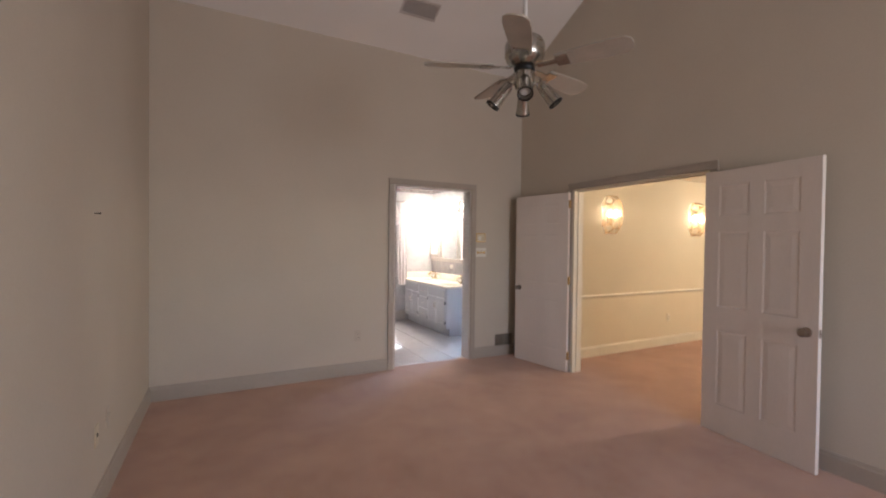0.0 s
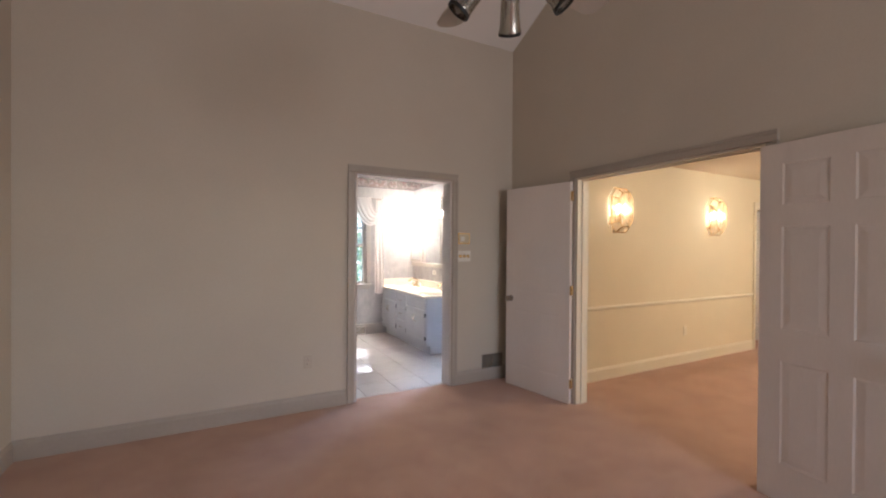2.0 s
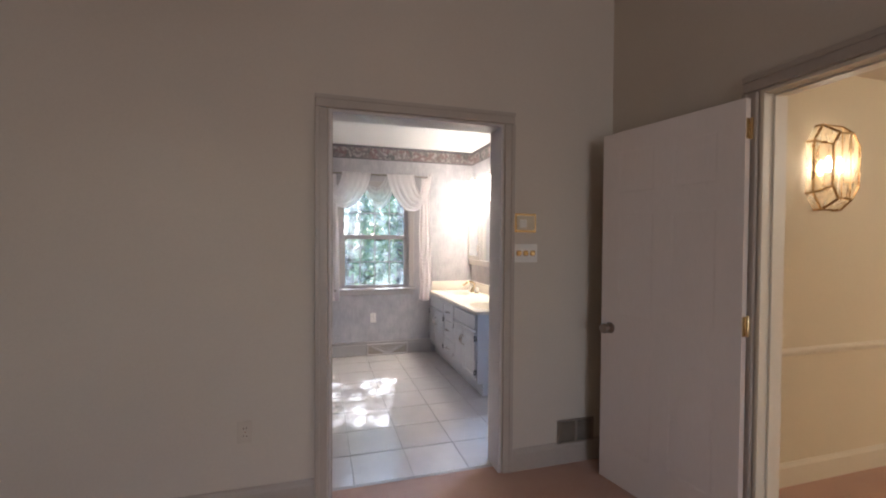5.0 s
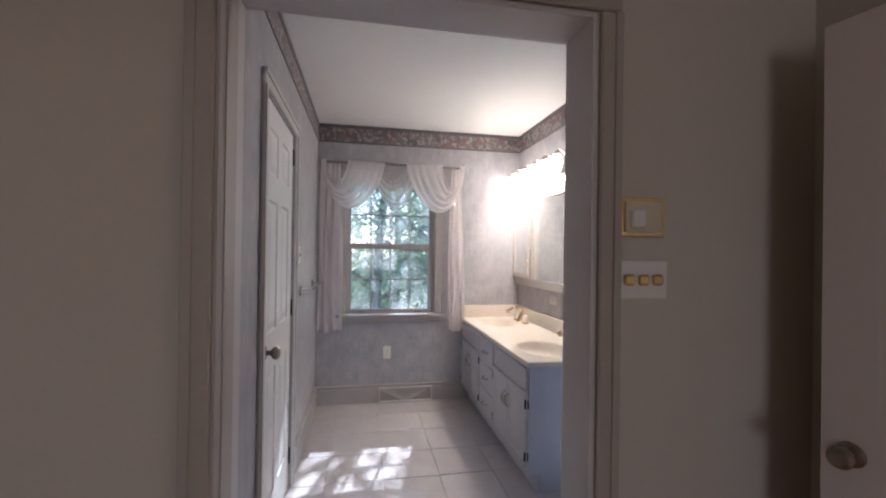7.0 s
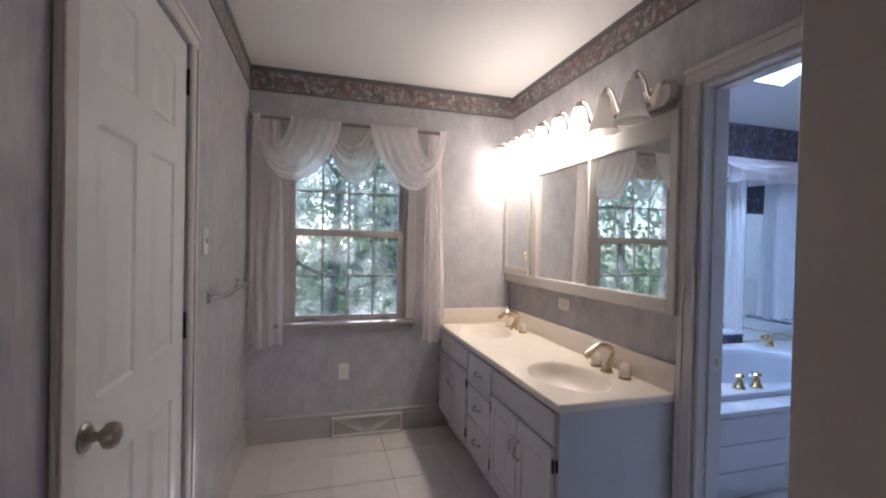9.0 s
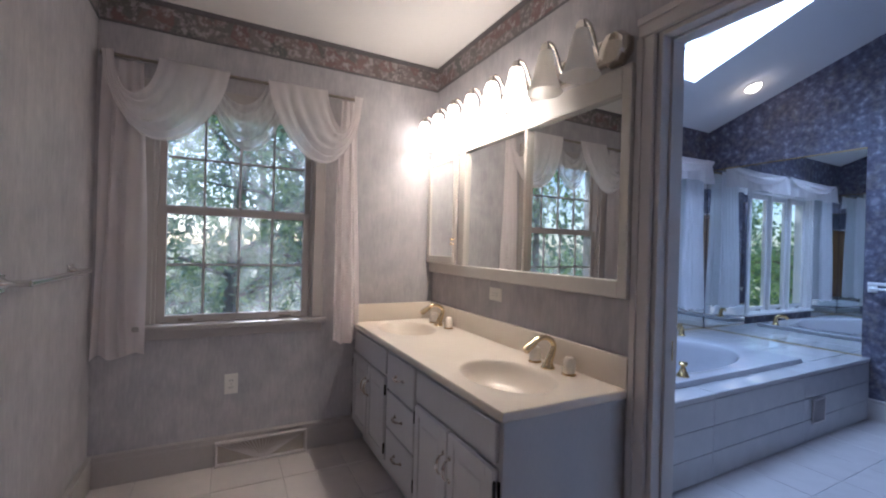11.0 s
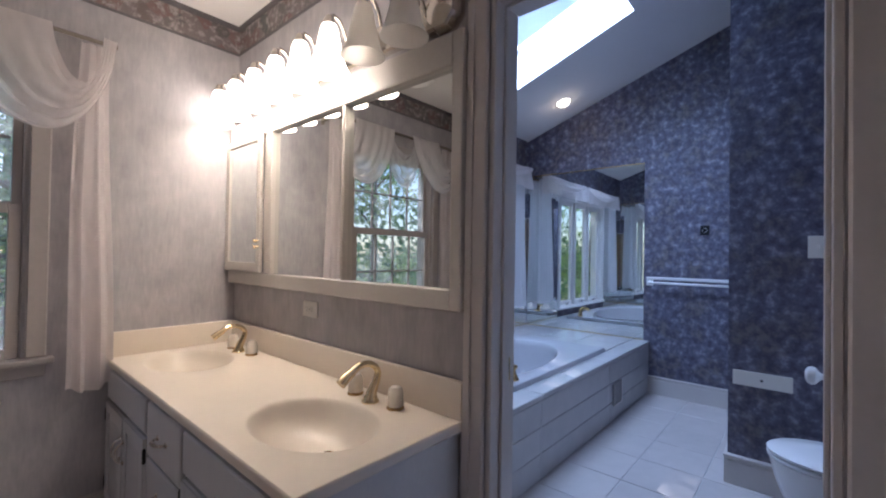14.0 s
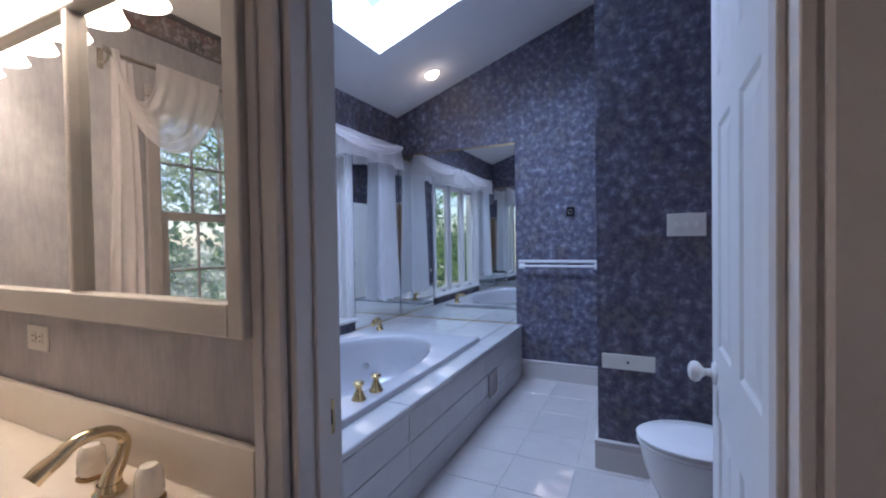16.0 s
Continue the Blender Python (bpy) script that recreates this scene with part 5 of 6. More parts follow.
def towel_bar(name, face, y0, y1, z, label, material, out):
    root = thing(name, (face, (y0 + y1) / 2, z), label, "towel bar")
    for y in (y0, y1):
        bm = box(*sorted((face + out * 0.0005, face + out * 0.010)), y - 0.030, y + 0.030, z - 0.030, z + 0.030, 0.005)
        tube([(face + out * 0.008, y, z), (face + out * 0.03, y, z), (face + out * 0.075, y, z)], [0.017, 0.010, 0.011], 12, bm)
        part("post", bm, material, root, smooth=True)
    part("bar", tube([(face + out * 0.07, y0, z), (face + out * 0.07, y1, z)], 0.0105, 12), material, root, smooth=True)


towel_bar("towel_bar", VX0, 7.675, 8.32, 1.13, "chrome towel bar on the bathroom wall", M_CHROME, 1)
towel_bar("towel_bar", TX1, 6.70, 7.37, 1.045, "white towel bar on the navy wallpaper wall", M_PORC, -1)
rail = thing("towel_rail", (TX1, 7.035, 1.07), "white backing rail over the towel bar on navy wallpaper", "towel rail")
part("rail", box(TX1 - 0.014, TX1 - 0.0005, 6.665, 7.40, 1.07, 1.098, 0.004), M_PORC, rail)
strike = thing("strike_plate", (4.475, DOOR_T[1] - 0.02, 0.93), "small brass strike plate on the tub room door frame", "strike plate")
part("plate", box(4.478, 4.508, DOOR_T[1] - 0.0185, DOOR_T[1] - 0.0155, 0.895, 0.965, 0.0008), M_BRASS, strike)
part("hole", box(4.486, 4.500, DOOR_T[1] - 0.0192, DOOR_T[1] - 0.0184, 0.915, 0.945), M_SLOT, strike)


# ---- tub room ----
def tub_deck():
    root = thing("tub_deck", (6.1, 8.0, 0.0), "white tiled platform round the bathtub", "tub surround", kind="structure")
    z = 0.478
    x0, x1, y0, y1 = TX0 + 0.002, TX1 - 0.002, 7.388, 8.698
    ta, tb, tc, td = 4.98, 6.90, 7.52, 8.56
    bm = bmesh.new()
    box(x0, x1, y0, tc, 0.0, z, 0, bm)
    box(x0, x1, td, y1, 0.0, z, 0, bm)
    box(x0, ta, tc, td, 0.0, z, 0, bm)
    box(tb, x1, tc, td, 0.0, z, 0, bm)
    part("core", bm, M_PALEGROUT, root)
    g = 0.004
    n = 3
    w = (x1 - x0) / n
    for r, (h0, h1) in enumerate(((0.004, 0.150), (0.153, 0.300), (0.303, 0.452))):
        for k in range(n):
            part("tile", box(x0 + k * w + g / 2, x0 + (k + 1) * w - g / 2, y0 - 0.012, y0 - 0.0005, h0, h1, 0.002), M_TUBTILE, root)
    for k in range(n):
        part("edge_tile", box(x0 + k * w + g / 2, x0 + (k + 1) * w - g / 2, y0 - 0.018, tc - 0.004, 0.456, z + 0.012, 0.005), M_TUBTILE, root)
        part("edge_tile", box(x0 + k * w + g / 2, x0 + (k + 1) * w - g / 2, td + 0.004, y1 - 0.003, z + 0.0005, z + 0.012, 0.002), M_TUBTILE, root)
    for a, c in ((x0, ta - 0.004), (tb + 0.004, tb + 0.40), (tb + 0.404, x1)):
        for k in range(3):
            h = (td - tc) / 3
            part("edge_tile", box(a, c, tc + k * h + g / 2, tc + (k + 1) * h - g / 2, z + 0.0005, z + 0.012, 0.002), M_TUBTILE, root)


tub_deck()


def bathtub():
    root = thing("bathtub", (5.95, 8.03, 0.12), "white acrylic drop-in whirlpool tub with an oval basin", "bathtub")
    rings = [(0.99, 0.002), (0.975, 0.012), (0.96, 0.05), (0.93, 0.16), (0.89, 0.27), (0.82, 0.335), (0.70, 0.362), (0.40, 0.37)]
    z = 0.528
    a, b, c, d = 4.99, 6.915, 7.505, 8.55
    bm = oval_patch(a + 0.012, b - 0.012, c + 0.012, d - 0.012, z, 5.94, 8.04, 0.82, 0.445, rings, 64)
    e = bmesh.new()
    prof = [(0.012, z), (0.004, z - 0.004), (0.0, z - 0.014), (0.0, z - 0.036)]
    for (d0, h0), (d1, h1) in zip(prof, prof[1:]):
        p = [(a + d0, c + d0, h0), (b - d0, c + d0, h0), (b - d0, d - d0, h0), (a + d0, d - d0, h0)]
        q = [(a + d1, c + d1, h1), (b - d1, c + d1, h1), (b - d1, d - d1, h1), (a + d1, d - d1, h1)]
        for k in range(4):
            e.faces.new([e.verts.new(v) for v in (p[k], p[(k + 1) % 4], q[(k + 1) % 4], q[k])])
    bmesh.ops.remove_doubles(e, verts=e.verts, dist=0.0003)
    merge(bm, e)
    bmesh.ops.remove_doubles(bm, verts=bm.verts, dist=0.0003)
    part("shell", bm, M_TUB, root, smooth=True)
    for ang in (40, 140, 220, 320, 75):
        s, co = math.sin(radians(ang)), math.cos(radians(ang))
        at = Vector((5.94 + 0.82 * 0.91 * co, 8.04 + 0.445 * 0.91 * s, z - 0.21))
        inward = Vector((-co / 0.82, -s / 0.445, 0)).normalized()
        turn = inward.to_track_quat("Z", "Y").to_matrix().to_4x4()
        part("jet", lathe([(0, 0.004), (0.012, 0.006), (0.014, 0.012), (0.026, 0.010), (0.028, -0.004)], 16, at, turn), M_CHROME, root, "chrome whirlpool jet", True)
    part("drain", lathe([(0, 0.004), (0.02, 0.005), (0.028, 0.002), (0.03, 0)], 18, (6.2, 8.04, z - 0.369)), M_CHROME, root, smooth=True)


bathtub()


def tub_tap(x, y, label="brass tub tap handle on the tub's rim"):
    root = thing("tub_tap", (x, y, 0.528), label, "tap", "tub tap handles")
    part("base", lathe([(0, 0), (0.036, 0), (0.036, 0.005), (0.031, 0.012), (0.016, 0.048), (0.013, 0.058), (0, 0.058)], 12, (x, y, 0.528)), M_BRASS, root, smooth=True)
    part("handle", lathe([(0, 0.058), (0.014, 0.058), (0.026, 0.070), (0.027, 0.080), (0.022, 0.088), (0, 0.090)], 8, (x, y, 0.528)), M_BRASS, root, "flared brass cap")


tub_tap(5.47, 7.585)
tub_tap(5.60, 7.575)


def tub_spout():
    x, y, z = 6.86, 8.40, 0.528
    root = thing("tub_spout", (x, y, z), "brass tub spout on the far rim of the bathtub", "faucet")
    bm = lathe([(0, 0), (0.034, 0), (0.034, 0.006), (0.024, 0.018), (0.02, 0.05)], 18, (x, y, z))
    tube([(x, y, z + 0.045), (x - 0.01, y, z + 0.08), (x - 0.05, y - 0.01, z + 0.098), (x - 0.12, y - 0.03, z + 0.092), (x - 0.16, y - 0.04, z + 0.07)], [0.02, 0.02, 0.02, 0.019, 0.018], 12, bm)
    part("spout", bm, M_BRASS, root, smooth=True)


tub_spout()


def wall_mirror(name, x0, x1, y0, y1, label):
    z0, z1 = 0.500, 2.178
    root = thing(name, ((x0 + x1) / 2, (y0 + y1) / 2, z0), label, "mirror")
    part("mirror_glass", box(x0, x1, y0, y1, z0, z1), M_MIRROR, root)
    part("edge_strip", box(x0 - 0.002, x1 + 0.001, y0 - 0.002, y1 + 0.001, z1 + 0.001, z1 + 0.013), M_BRASS, root, "thin brass edge strip")
    part("edge_strip", box(x0 - 0.002, x1 + 0.001, y0 - 0.002, y1 + 0.001, z0 - 0.009, z0 - 0.001), M_BRASS, root, "thin brass edge strip")


wall_mirror("tub_mirror", TX1 - 0.008, TX1 - 0.002, 7.425, 8.685, "large frameless wall mirror with a brass edge beside the tub")
wall_mirror("tub_mirror", 6.905, 7.688, 8.691, 8.697, "tall mirror panel between the tub window and the corner")
wall_mirror("tub_mirror", TX0 + 0.002, TX0 + 0.008, 7.425, 8.685, "large frameless wall mirror at the tub's end")
wall_mirror("tub_mirror", 4.545, 5.305, 8.691, 8.697, "tall mirror panel between the tub window and the wall")


def tub_curtains():
    rod = thing("curtain_rod", (6.1, 8.62, 2.20), "dark curtain rod over the tub window", "curtain rod")
    part("rod", tube([(4.95, 8.615, 2.20), (7.60, 8.615, 2.20)], 0.010, 10), M_GRILLE, rod, smooth=True)
    for x in (5.25, 6.98):
        part("bracket", tube([(x, 8.689, 2.20), (x, 8.65, 2.19), (x, 8.617, 2.195)], 0.007, 8), M_GRILLE, rod, smooth=True)
    cur = thing("curtain", (6.1, 8.62, 0.70), "white scarf valance and side panels at the tub window", "curtain")
    hang("panel", 7.22, 7.52, 0.72, 2.19, 8.655, 5, 0.055, M_TUBCURTAIN, cur, 0.02, 5)
    hang("panel", 4.95, 5.22, 0.72, 2.19, 8.655, 5, 0.055, M_TUBCURTAIN, cur, 0.02, 6)
    for a, b, k in ((6.26, 7.58, 7), (4.96, 6.28, 8)):
        hang("valance", a, b, 2.03, 2.245, 8.60, 6, 0.05, M_SWAG, cur, 0.0, k)
        swag("swag", a, b - 0.10, b, 2.25, 0.02, 0.16, 8.575, M_SWAG, cur, 4, 0.0, 0.03, 0.1)


tub_curtains()


def toilet():
    cx, yb = 5.955, TY0 + 0.02
    root = thing("toilet", (cx, 5.98, 0.0), "white porcelain toilet with its lid down beside navy wallpaper", "toilet")

    def egg(r, z, y0, n=28, long=1.32):
        return [(cx + r * math.cos(2 * math.pi * k / n), y0 + r * math.sin(2 * math.pi * k / n) * (long if math.sin(2 * math.pi * k / n) > 0 else 1.05), z) for k in range(n)]

    def loft(rows, cap=True):
        bm = bmesh.new()
        rings = [[bm.verts.new(p) for p in row] for row in rows]
        n = len(rings[0])
        for lo, hi in zip(rings, rings[1:]):
            for k in range(n):
                bm.faces.new((lo[k], lo[(k + 1) % n], hi[(k + 1) % n], hi[k]))
        if cap:
            bm.faces.new(rings[0][::-1])
            bm.faces.new(rings[-1])
        bmesh.ops.recalc_face_normals(bm, faces=bm.faces)
        return bm

    yc = 6.13
    part("bowl", loft([egg(0.13, 0.0, yc - 0.05), egg(0.128, 0.04, yc - 0.05), egg(0.145, 0.12, yc - 0.03), egg(0.162, 0.2, yc - 0.015), egg(0.17, 0.27, yc), egg(0.181, 0.33, yc), egg(0.184, 0.357, yc)]), M_PORC, root, smooth=True)
    part("seat", loft([egg(0.182, 0.360, yc), egg(0.19, 0.364, yc), egg(0.19, 0.374, yc), egg(0.184, 0.379, yc)]), M_PORC, root, smooth=True)
    part("lid", loft([egg(0.184, 0.383, yc), egg(0.191, 0.387, yc), egg(0.191, 0.396, yc), egg(0.18, 0.404, yc), egg(0.10, 0.409, yc)]), M_PORC, root, smooth=True)
    bm = box(cx - 0.12, cx + 0.12, yb + 0.02, yc - 0.12, 0.0, 0.345, 0.04, seg=3)
    part("pedestal", bm, M_PORC, root, smooth=True)
    part("tank", box(cx - 0.24, cx + 0.24, yb, yb + 0.19, 0.346, 0.70, 0.03, seg=3), M_PORC, root, smooth=True)
    part("tank_lid", box(cx - 0.252, cx + 0.252, yb - 0.008, yb + 0.202, 0.702, 0.738, 0.012, seg=2), M_PORC, root, smooth=True)
    part("flush_lever", tube([(cx - 0.18, yb + 0.19, 0.64), (cx - 0.18, yb + 0.215, 0.64), (cx - 0.11, yb + 0.222, 0.632)], 0.008, 8), M_CHROME, root, "chrome flush lever", True)


toilet()


def recessed_light():
    x, y = 7.31, 8.085
    tilt = Matrix.Rotation(-math.atan(TUB_SLOPE), 4, "X")
    z = tub_z(y)
    root = thing("recessed_light", (x, y, z), "round recessed spotlight, lit, in the sloped ceiling", "ceiling light")
    part("trim_ring", lathe([(0.064, -0.0005), (0.078, -0.0005), (0.077, -0.006), (0.067, -0.008), (0.064, -0.0005)], 28, (x, y, z), tilt), M_PORC, root, smooth=True)
    part("bulb", lathe([(0, -0.045), (0.030, -0.040), (0.048, -0.027), (0.059, -0.010), (0.063, -0.001)], 24, (x, y, z), tilt), M_SPOT, root)


recessed_light()


# ---- bedroom ----
def ceiling_fan():
    cx, cy = 2.257, 3.146
    top = RIDGE_Z - SLOPE_B * (cy - RIDGE_Y)
    root = thing("ceiling_fan", (cx, cy, 2.2), "pewter ceiling fan with five blades and four unlit spotlights", "ceiling fan")
    part("rod", lathe([(0.0, 2.56), (0.012, 2.56), (0.012, top - 0.02), (0.0, top - 0.02)], 14, (cx, cy, 0)), M_DOOR, root, "white down rod", True)
    part("canopy", lathe([(0.0, top - 0.12), (0.03, top - 0.12), (0.06, top - 0.08), (0.07, top + 0.03), (0, top + 0.03)], 20, (cx, cy, 0)), M_FANMETAL, root, smooth=True)
    part("motor_housing", lathe([(0, 2.625), (0.03, 2.62), (0.05, 2.60), (0.09, 2.575), (0.105, 2.545), (0.105, 2.49), (0.095, 2.465), (0.07, 2.45), (0.058, 2.44), (0, 2.44)], 28, (cx, cy, -0.045)), M_FANMETAL, root, smooth=True)
    part("collar", lathe([(0, 2.44), (0.05, 2.44), (0.056, 2.425), (0.05, 2.41), (0, 2.41)], 24, (cx, cy, -0.045)), M_BLACK, root, smooth=True)
    part("switch_housing", lathe([(0, 2.41), (0.048, 2.408), (0.054, 2.39), (0.054, 2.34), (0.045, 2.315), (0.02, 2.30), (0, 2.30)], 24, (cx, cy, -0.045)), M_FANMETAL, root, smooth=True)
    for k in range(5):
        a = radians(-60.5 + 72 * k)
        turn = Matrix.Translation((cx, cy, 2.385)) @ Matrix.Rotation(a, 4, "Z")
        iron = box(0.07, 0.20, -0.018, 0.018, -0.004, 0.004, 0.002)
        box(0.17, 0.235, -0.04, 0.04, -0.005, 0.001, 0.002, iron)
        bmesh.ops.transform(iron, matrix=turn @ Matrix.Rotation(radians(-13), 4, "X"), verts=iron.verts)
        arm = part("blade_iron", iron, M_FANMETAL, root)
        bm = bmesh.new()
        out = [(0.17, -0.048), (0.28, -0.056), (0.44, -0.064), (0.505, -0.058), (0.53, -0.035), (0.536, 0.0), (0.53, 0.035), (0.505, 0.058), (0.44, 0.064), (0.28, 0.056), (0.17, 0.048)]
        lo, hi = [bm.verts.new((x, y, 0.001)) for x, y in out], [bm.verts.new((x, y, 0.008)) for x, y in out]
        bm.faces.new(lo[::-1])
        bm.faces.new(hi)
        for i in range(len(out)):
            bm.faces.new((lo[i], lo[(i + 1) % len(out)], hi[(i + 1) % len(out)], hi[i]))
        bmesh.ops.transform(bm, matrix=turn @ Matrix.Rotation(radians(-13), 4, "X"), verts=bm.verts)
        part("blade", bm, M_FAN, root, "greyed wood blade")
    for k in range(4):
        a = radians(-126 + 90 * k)
        d = Vector((math.cos(a), math.sin(a), 0))
        hinge = Vector((cx, cy, 2.30)) + d * 0.05
        aim = (d * 0.62 + Vector((0, 0, -0.78))).normalized()
        turn = aim.to_track_quat("Z", "Y").to_matrix().to_4x4()
        head = hinge + d * 0.03
        bm = lathe([(0, -0.01), (0.018, -0.008), (0.028, 0.01), (0.032, 0.05), (0.036, 0.12), (0.039, 0.128), (0.039, 0.136), (0.033, 0.136), (0.030, 0.11), (0, 0.105)], 20, head, turn)
        tube([hinge - d * 0.02, hinge, head], 0.008, 8, bm)
        spot = part("spotlight", bm, M_FANMETAL, root, smooth=True)
        part("bulb", lathe([(0, 0.128), (0.018, 0.125), (0.028, 0.112)], 18, head, turn), M_BULB_OFF, spot, "unlit reflector bulb", True)
        part("rim", lathe([(0.034, 0.132), (0.040, 0.132), (0.040, 0.142), (0.034, 0.142), (0.034, 0.132)], 22, head, turn), M_BLACK, spot, "dark rim", True)


ceiling_fan()


def ceiling_vent():
    y, x = 5.33, 2.62
    tilt = Matrix.Translation((x, y, EAVE_B + SLOPE_B * (BY1 - y) - 0.006)) @ Matrix.Rotation(-math.atan(SLOPE_B), 4, "X")
    root = thing("ceiling_vent", (x, y, EAVE_B + SLOPE_B * (BY1 - y)), "grey metal air register in the vaulted ceiling", "vent")

    def put(pname, b, m):
        bmesh.ops.transform(b, matrix=tilt, verts=b.verts)
        part(pname, b, m, root)

    put("backing", box(-0.18, 0.18, -0.08, 0.08, 0.0, 0.004), M_SLOT)
    fr = bmesh.new()
    for a in ((-0.2, 0.2, -0.1, -0.08), (-0.2, 0.2, 0.08, 0.1), (-0.2, -0.18, -0.08, 0.08), (0.18, 0.2, -0.08, 0.08)):
        box(*a, -0.006, 0.005, 0.002, fr)
    put("frame", fr, M_GREYTRIM)
    for k in range(9):
        u = -0.072 + 0.018 * k
        put("slat", box(-0.18, 0.18, u - 0.005, u + 0.005, -0.004, -0.001), M_GREYTRIM)


ceiling_vent()


# ---- hall ----
def sconce(cx):
    y, cz = 5.27, 1.845
    root = thing("wall_sconce", (cx, y, cz), "brass lantern wall sconce with clear glass panels, lit", "wall sconce", "hall sconces")

    def octagon(w, h, c, d):
        return [Vector((cx + a, y - d, cz + b)) for a, b in ((-w + c, -h), (w - c, -h), (w, -h + c * 1.4), (w, h - c * 1.4), (w - c, h), (-w + c, h), (-w, h - c * 1.4), (-w, -h + c * 1.4))]

    back, mid, front = octagon(0.148, 0.243, 0.068, 0.004), octagon(0.148, 0.243, 0.068, 0.045), octagon(0.105, 0.185, 0.05, 0.115)
    plate8 = octagon(0.075, 0.14, 0.04, 0.0)
    bm = bmesh.new()
    lo, hi = [bm.verts.new(p + Vector((0, -0.001, 0))) for p in plate8], [bm.verts.new(p + Vector((0, -0.008, 0))) for p in plate8]
    bm.faces.new(hi)
    bm.faces.new(lo[::-1])
    for k in range(8):
        bm.faces.new((lo[k], lo[(k + 1) % 8], hi[(k + 1) % 8], hi[k]))
    part("backplate", bm, M_GOLD, root)
    bm = bmesh.new()
    for k in range(8):
        n = (k + 1) % 8
        for a, c in ((back[k], mid[k]), (mid[k], mid[n]), (mid[k], front[k]), (front[k], front[n])):
            tube([a, c], 0.0065, 6, bm)
    for s in (-0.035, 0.035):
        tube([Vector((cx + s, y - 0.115, cz - 0.185)), Vector((cx + s, y - 0.115, cz + 0.185))], 0.003, 6, bm)
    tube([Vector((cx - 0.105, y - 0.115, cz - 0.09)), Vector((cx + 0.105, y - 0.115, cz - 0.09))], 0.003, 6, bm)
    part("came_frame", bm, M_OLDBRASS, root, smooth=True)
    for k in range(8):
        n = (k + 1) % 8
        for q in ((back[k], back[n], mid[n], mid[k]), (mid[k], mid[n], front[n], front[k])):
            g = bmesh.new()
            g.faces.new([g.verts.new(p) for p in q])
            bmesh.ops.solidify(g, geom=g.faces[:], thickness=0.002)
            p = part("pane", g, M_BEVELLED, root)
            p.visible_shadow = False
    g = bmesh.new()
    g.faces.new([g.verts.new(p) for p in front])
    bmesh.ops.solidify(g, geom=g.faces[:], thickness=0.002)
    p = part("pane", g, M_BEVELLED, root)
    p.visible_shadow = False
    for s in (-0.05, 0.05):
        x = cx + s
        part("candle_sleeve", lathe([(0, -0.12), (0.028, -0.12), (0.024, -0.112), (0.011, -0.108), (0.011, -0.03), (0, -0.03)], 14, (x, y - 0.058, cz)), M_PLASTIC, root, smooth=True)
        part("bulb", lathe([(0, -0.03), (0.010, -0.025), (0.018, 0.005), (0.016, 0.03), (0.007, 0.055), (0, 0.065)], 14, (x, y - 0.058, cz)), M_BULB, root, "glowing candle bulb", True)


sconce(5.35)
sconce(7.17)


# Body of the added fill light; it stands out of view.
def unseen_hall_fill():
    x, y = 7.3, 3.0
    root = thing("added_hall_lamp", (x, y, 2.42), "round frosted glass ceiling light, unseen, added to fill the hall with light", "ceiling light")
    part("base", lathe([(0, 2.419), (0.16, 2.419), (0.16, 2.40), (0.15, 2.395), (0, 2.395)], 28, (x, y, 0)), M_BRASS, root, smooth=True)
    part("shade", lathe([(0.148, 2.394), (0.145, 2.36), (0.11, 2.32), (0.05, 2.30), (0, 2.297)], 28, (x, y, 0)), M_FILL_BOWL, root, "glowing frosted bowl of the added fill light", True)


unseen_hall_fill()


def balustrade():
    x0, y, x1 = 6.30, 4.20, 9.13
    newel = thing("newel_post", (x0, y, 0.0), "dark oak turned newel post at the stair opening", "newel post")
    bm = box(x0 - 0.028, x0 + 0.028, y - 0.028, y + 0.028, 0.0, 0.17, 0.006)
    lathe([(0, 0.17), (0.026, 0.17), (0.029, 0.185), (0.020, 0.20), (0.025, 0.22), (0.024, 0.32), (0.016, 0.55), (0.017, 0.68), (0.025, 0.71), (0.019, 0.73), (0.026, 0.745), (0, 0.745)], 20, (x0, y, 0), None, bm)
    box(x0 - 0.025, x0 + 0.025, y - 0.025, y + 0.025, 0.745, 0.885, 0.006, bm)
    part("post", bm, M_WOOD, newel, smooth=True)
    part("cap", lathe([(0, 0.885), (0.034, 0.885), (0.040, 0.895), (0.036, 0.91), (0.024, 0.92), (0, 0.922)], 20, (x0, y, 0)), M_WOOD, newel, smooth=True)
    rail = thing("stair_railing", ((x0 + x1) / 2, y, 0.0), "dark oak handrail on cream balusters in the hall", "railing")
    part("handrail", box(x0 + 0.043, x1, y - 0.03, y + 0.03, 0.835, 0.885, 0.014, seg=3), M_WOOD, rail)
    part("shoe", box(x0 + 0.046, x1, y - 0.035, y + 0.035, 0.0, 0.035, 0.006), M_CREAMTRIM, rail)
    n = 24
    for k in range(n):
        x = x0 + 0.14 + (x1 - x0 - 0.2) * k / (n - 1)
        bm = lathe([(0, 0.035), (0.016, 0.035), (0.016, 0.20), (0.010, 0.22), (0.014, 0.26), (0.011, 0.50), (0.009, 0.836), (0, 0.836)], 8, (x, y, 0))
        part("baluster", bm, M_CREAMTRIM, rail, smooth=True)


balustrade()


# ---- outside ----
setting("ground", box(-400, 400, 9.2, 800, -3.2, -3.0), M_GROUND, "pale dry grass and gravel ground behind the house", "ground")


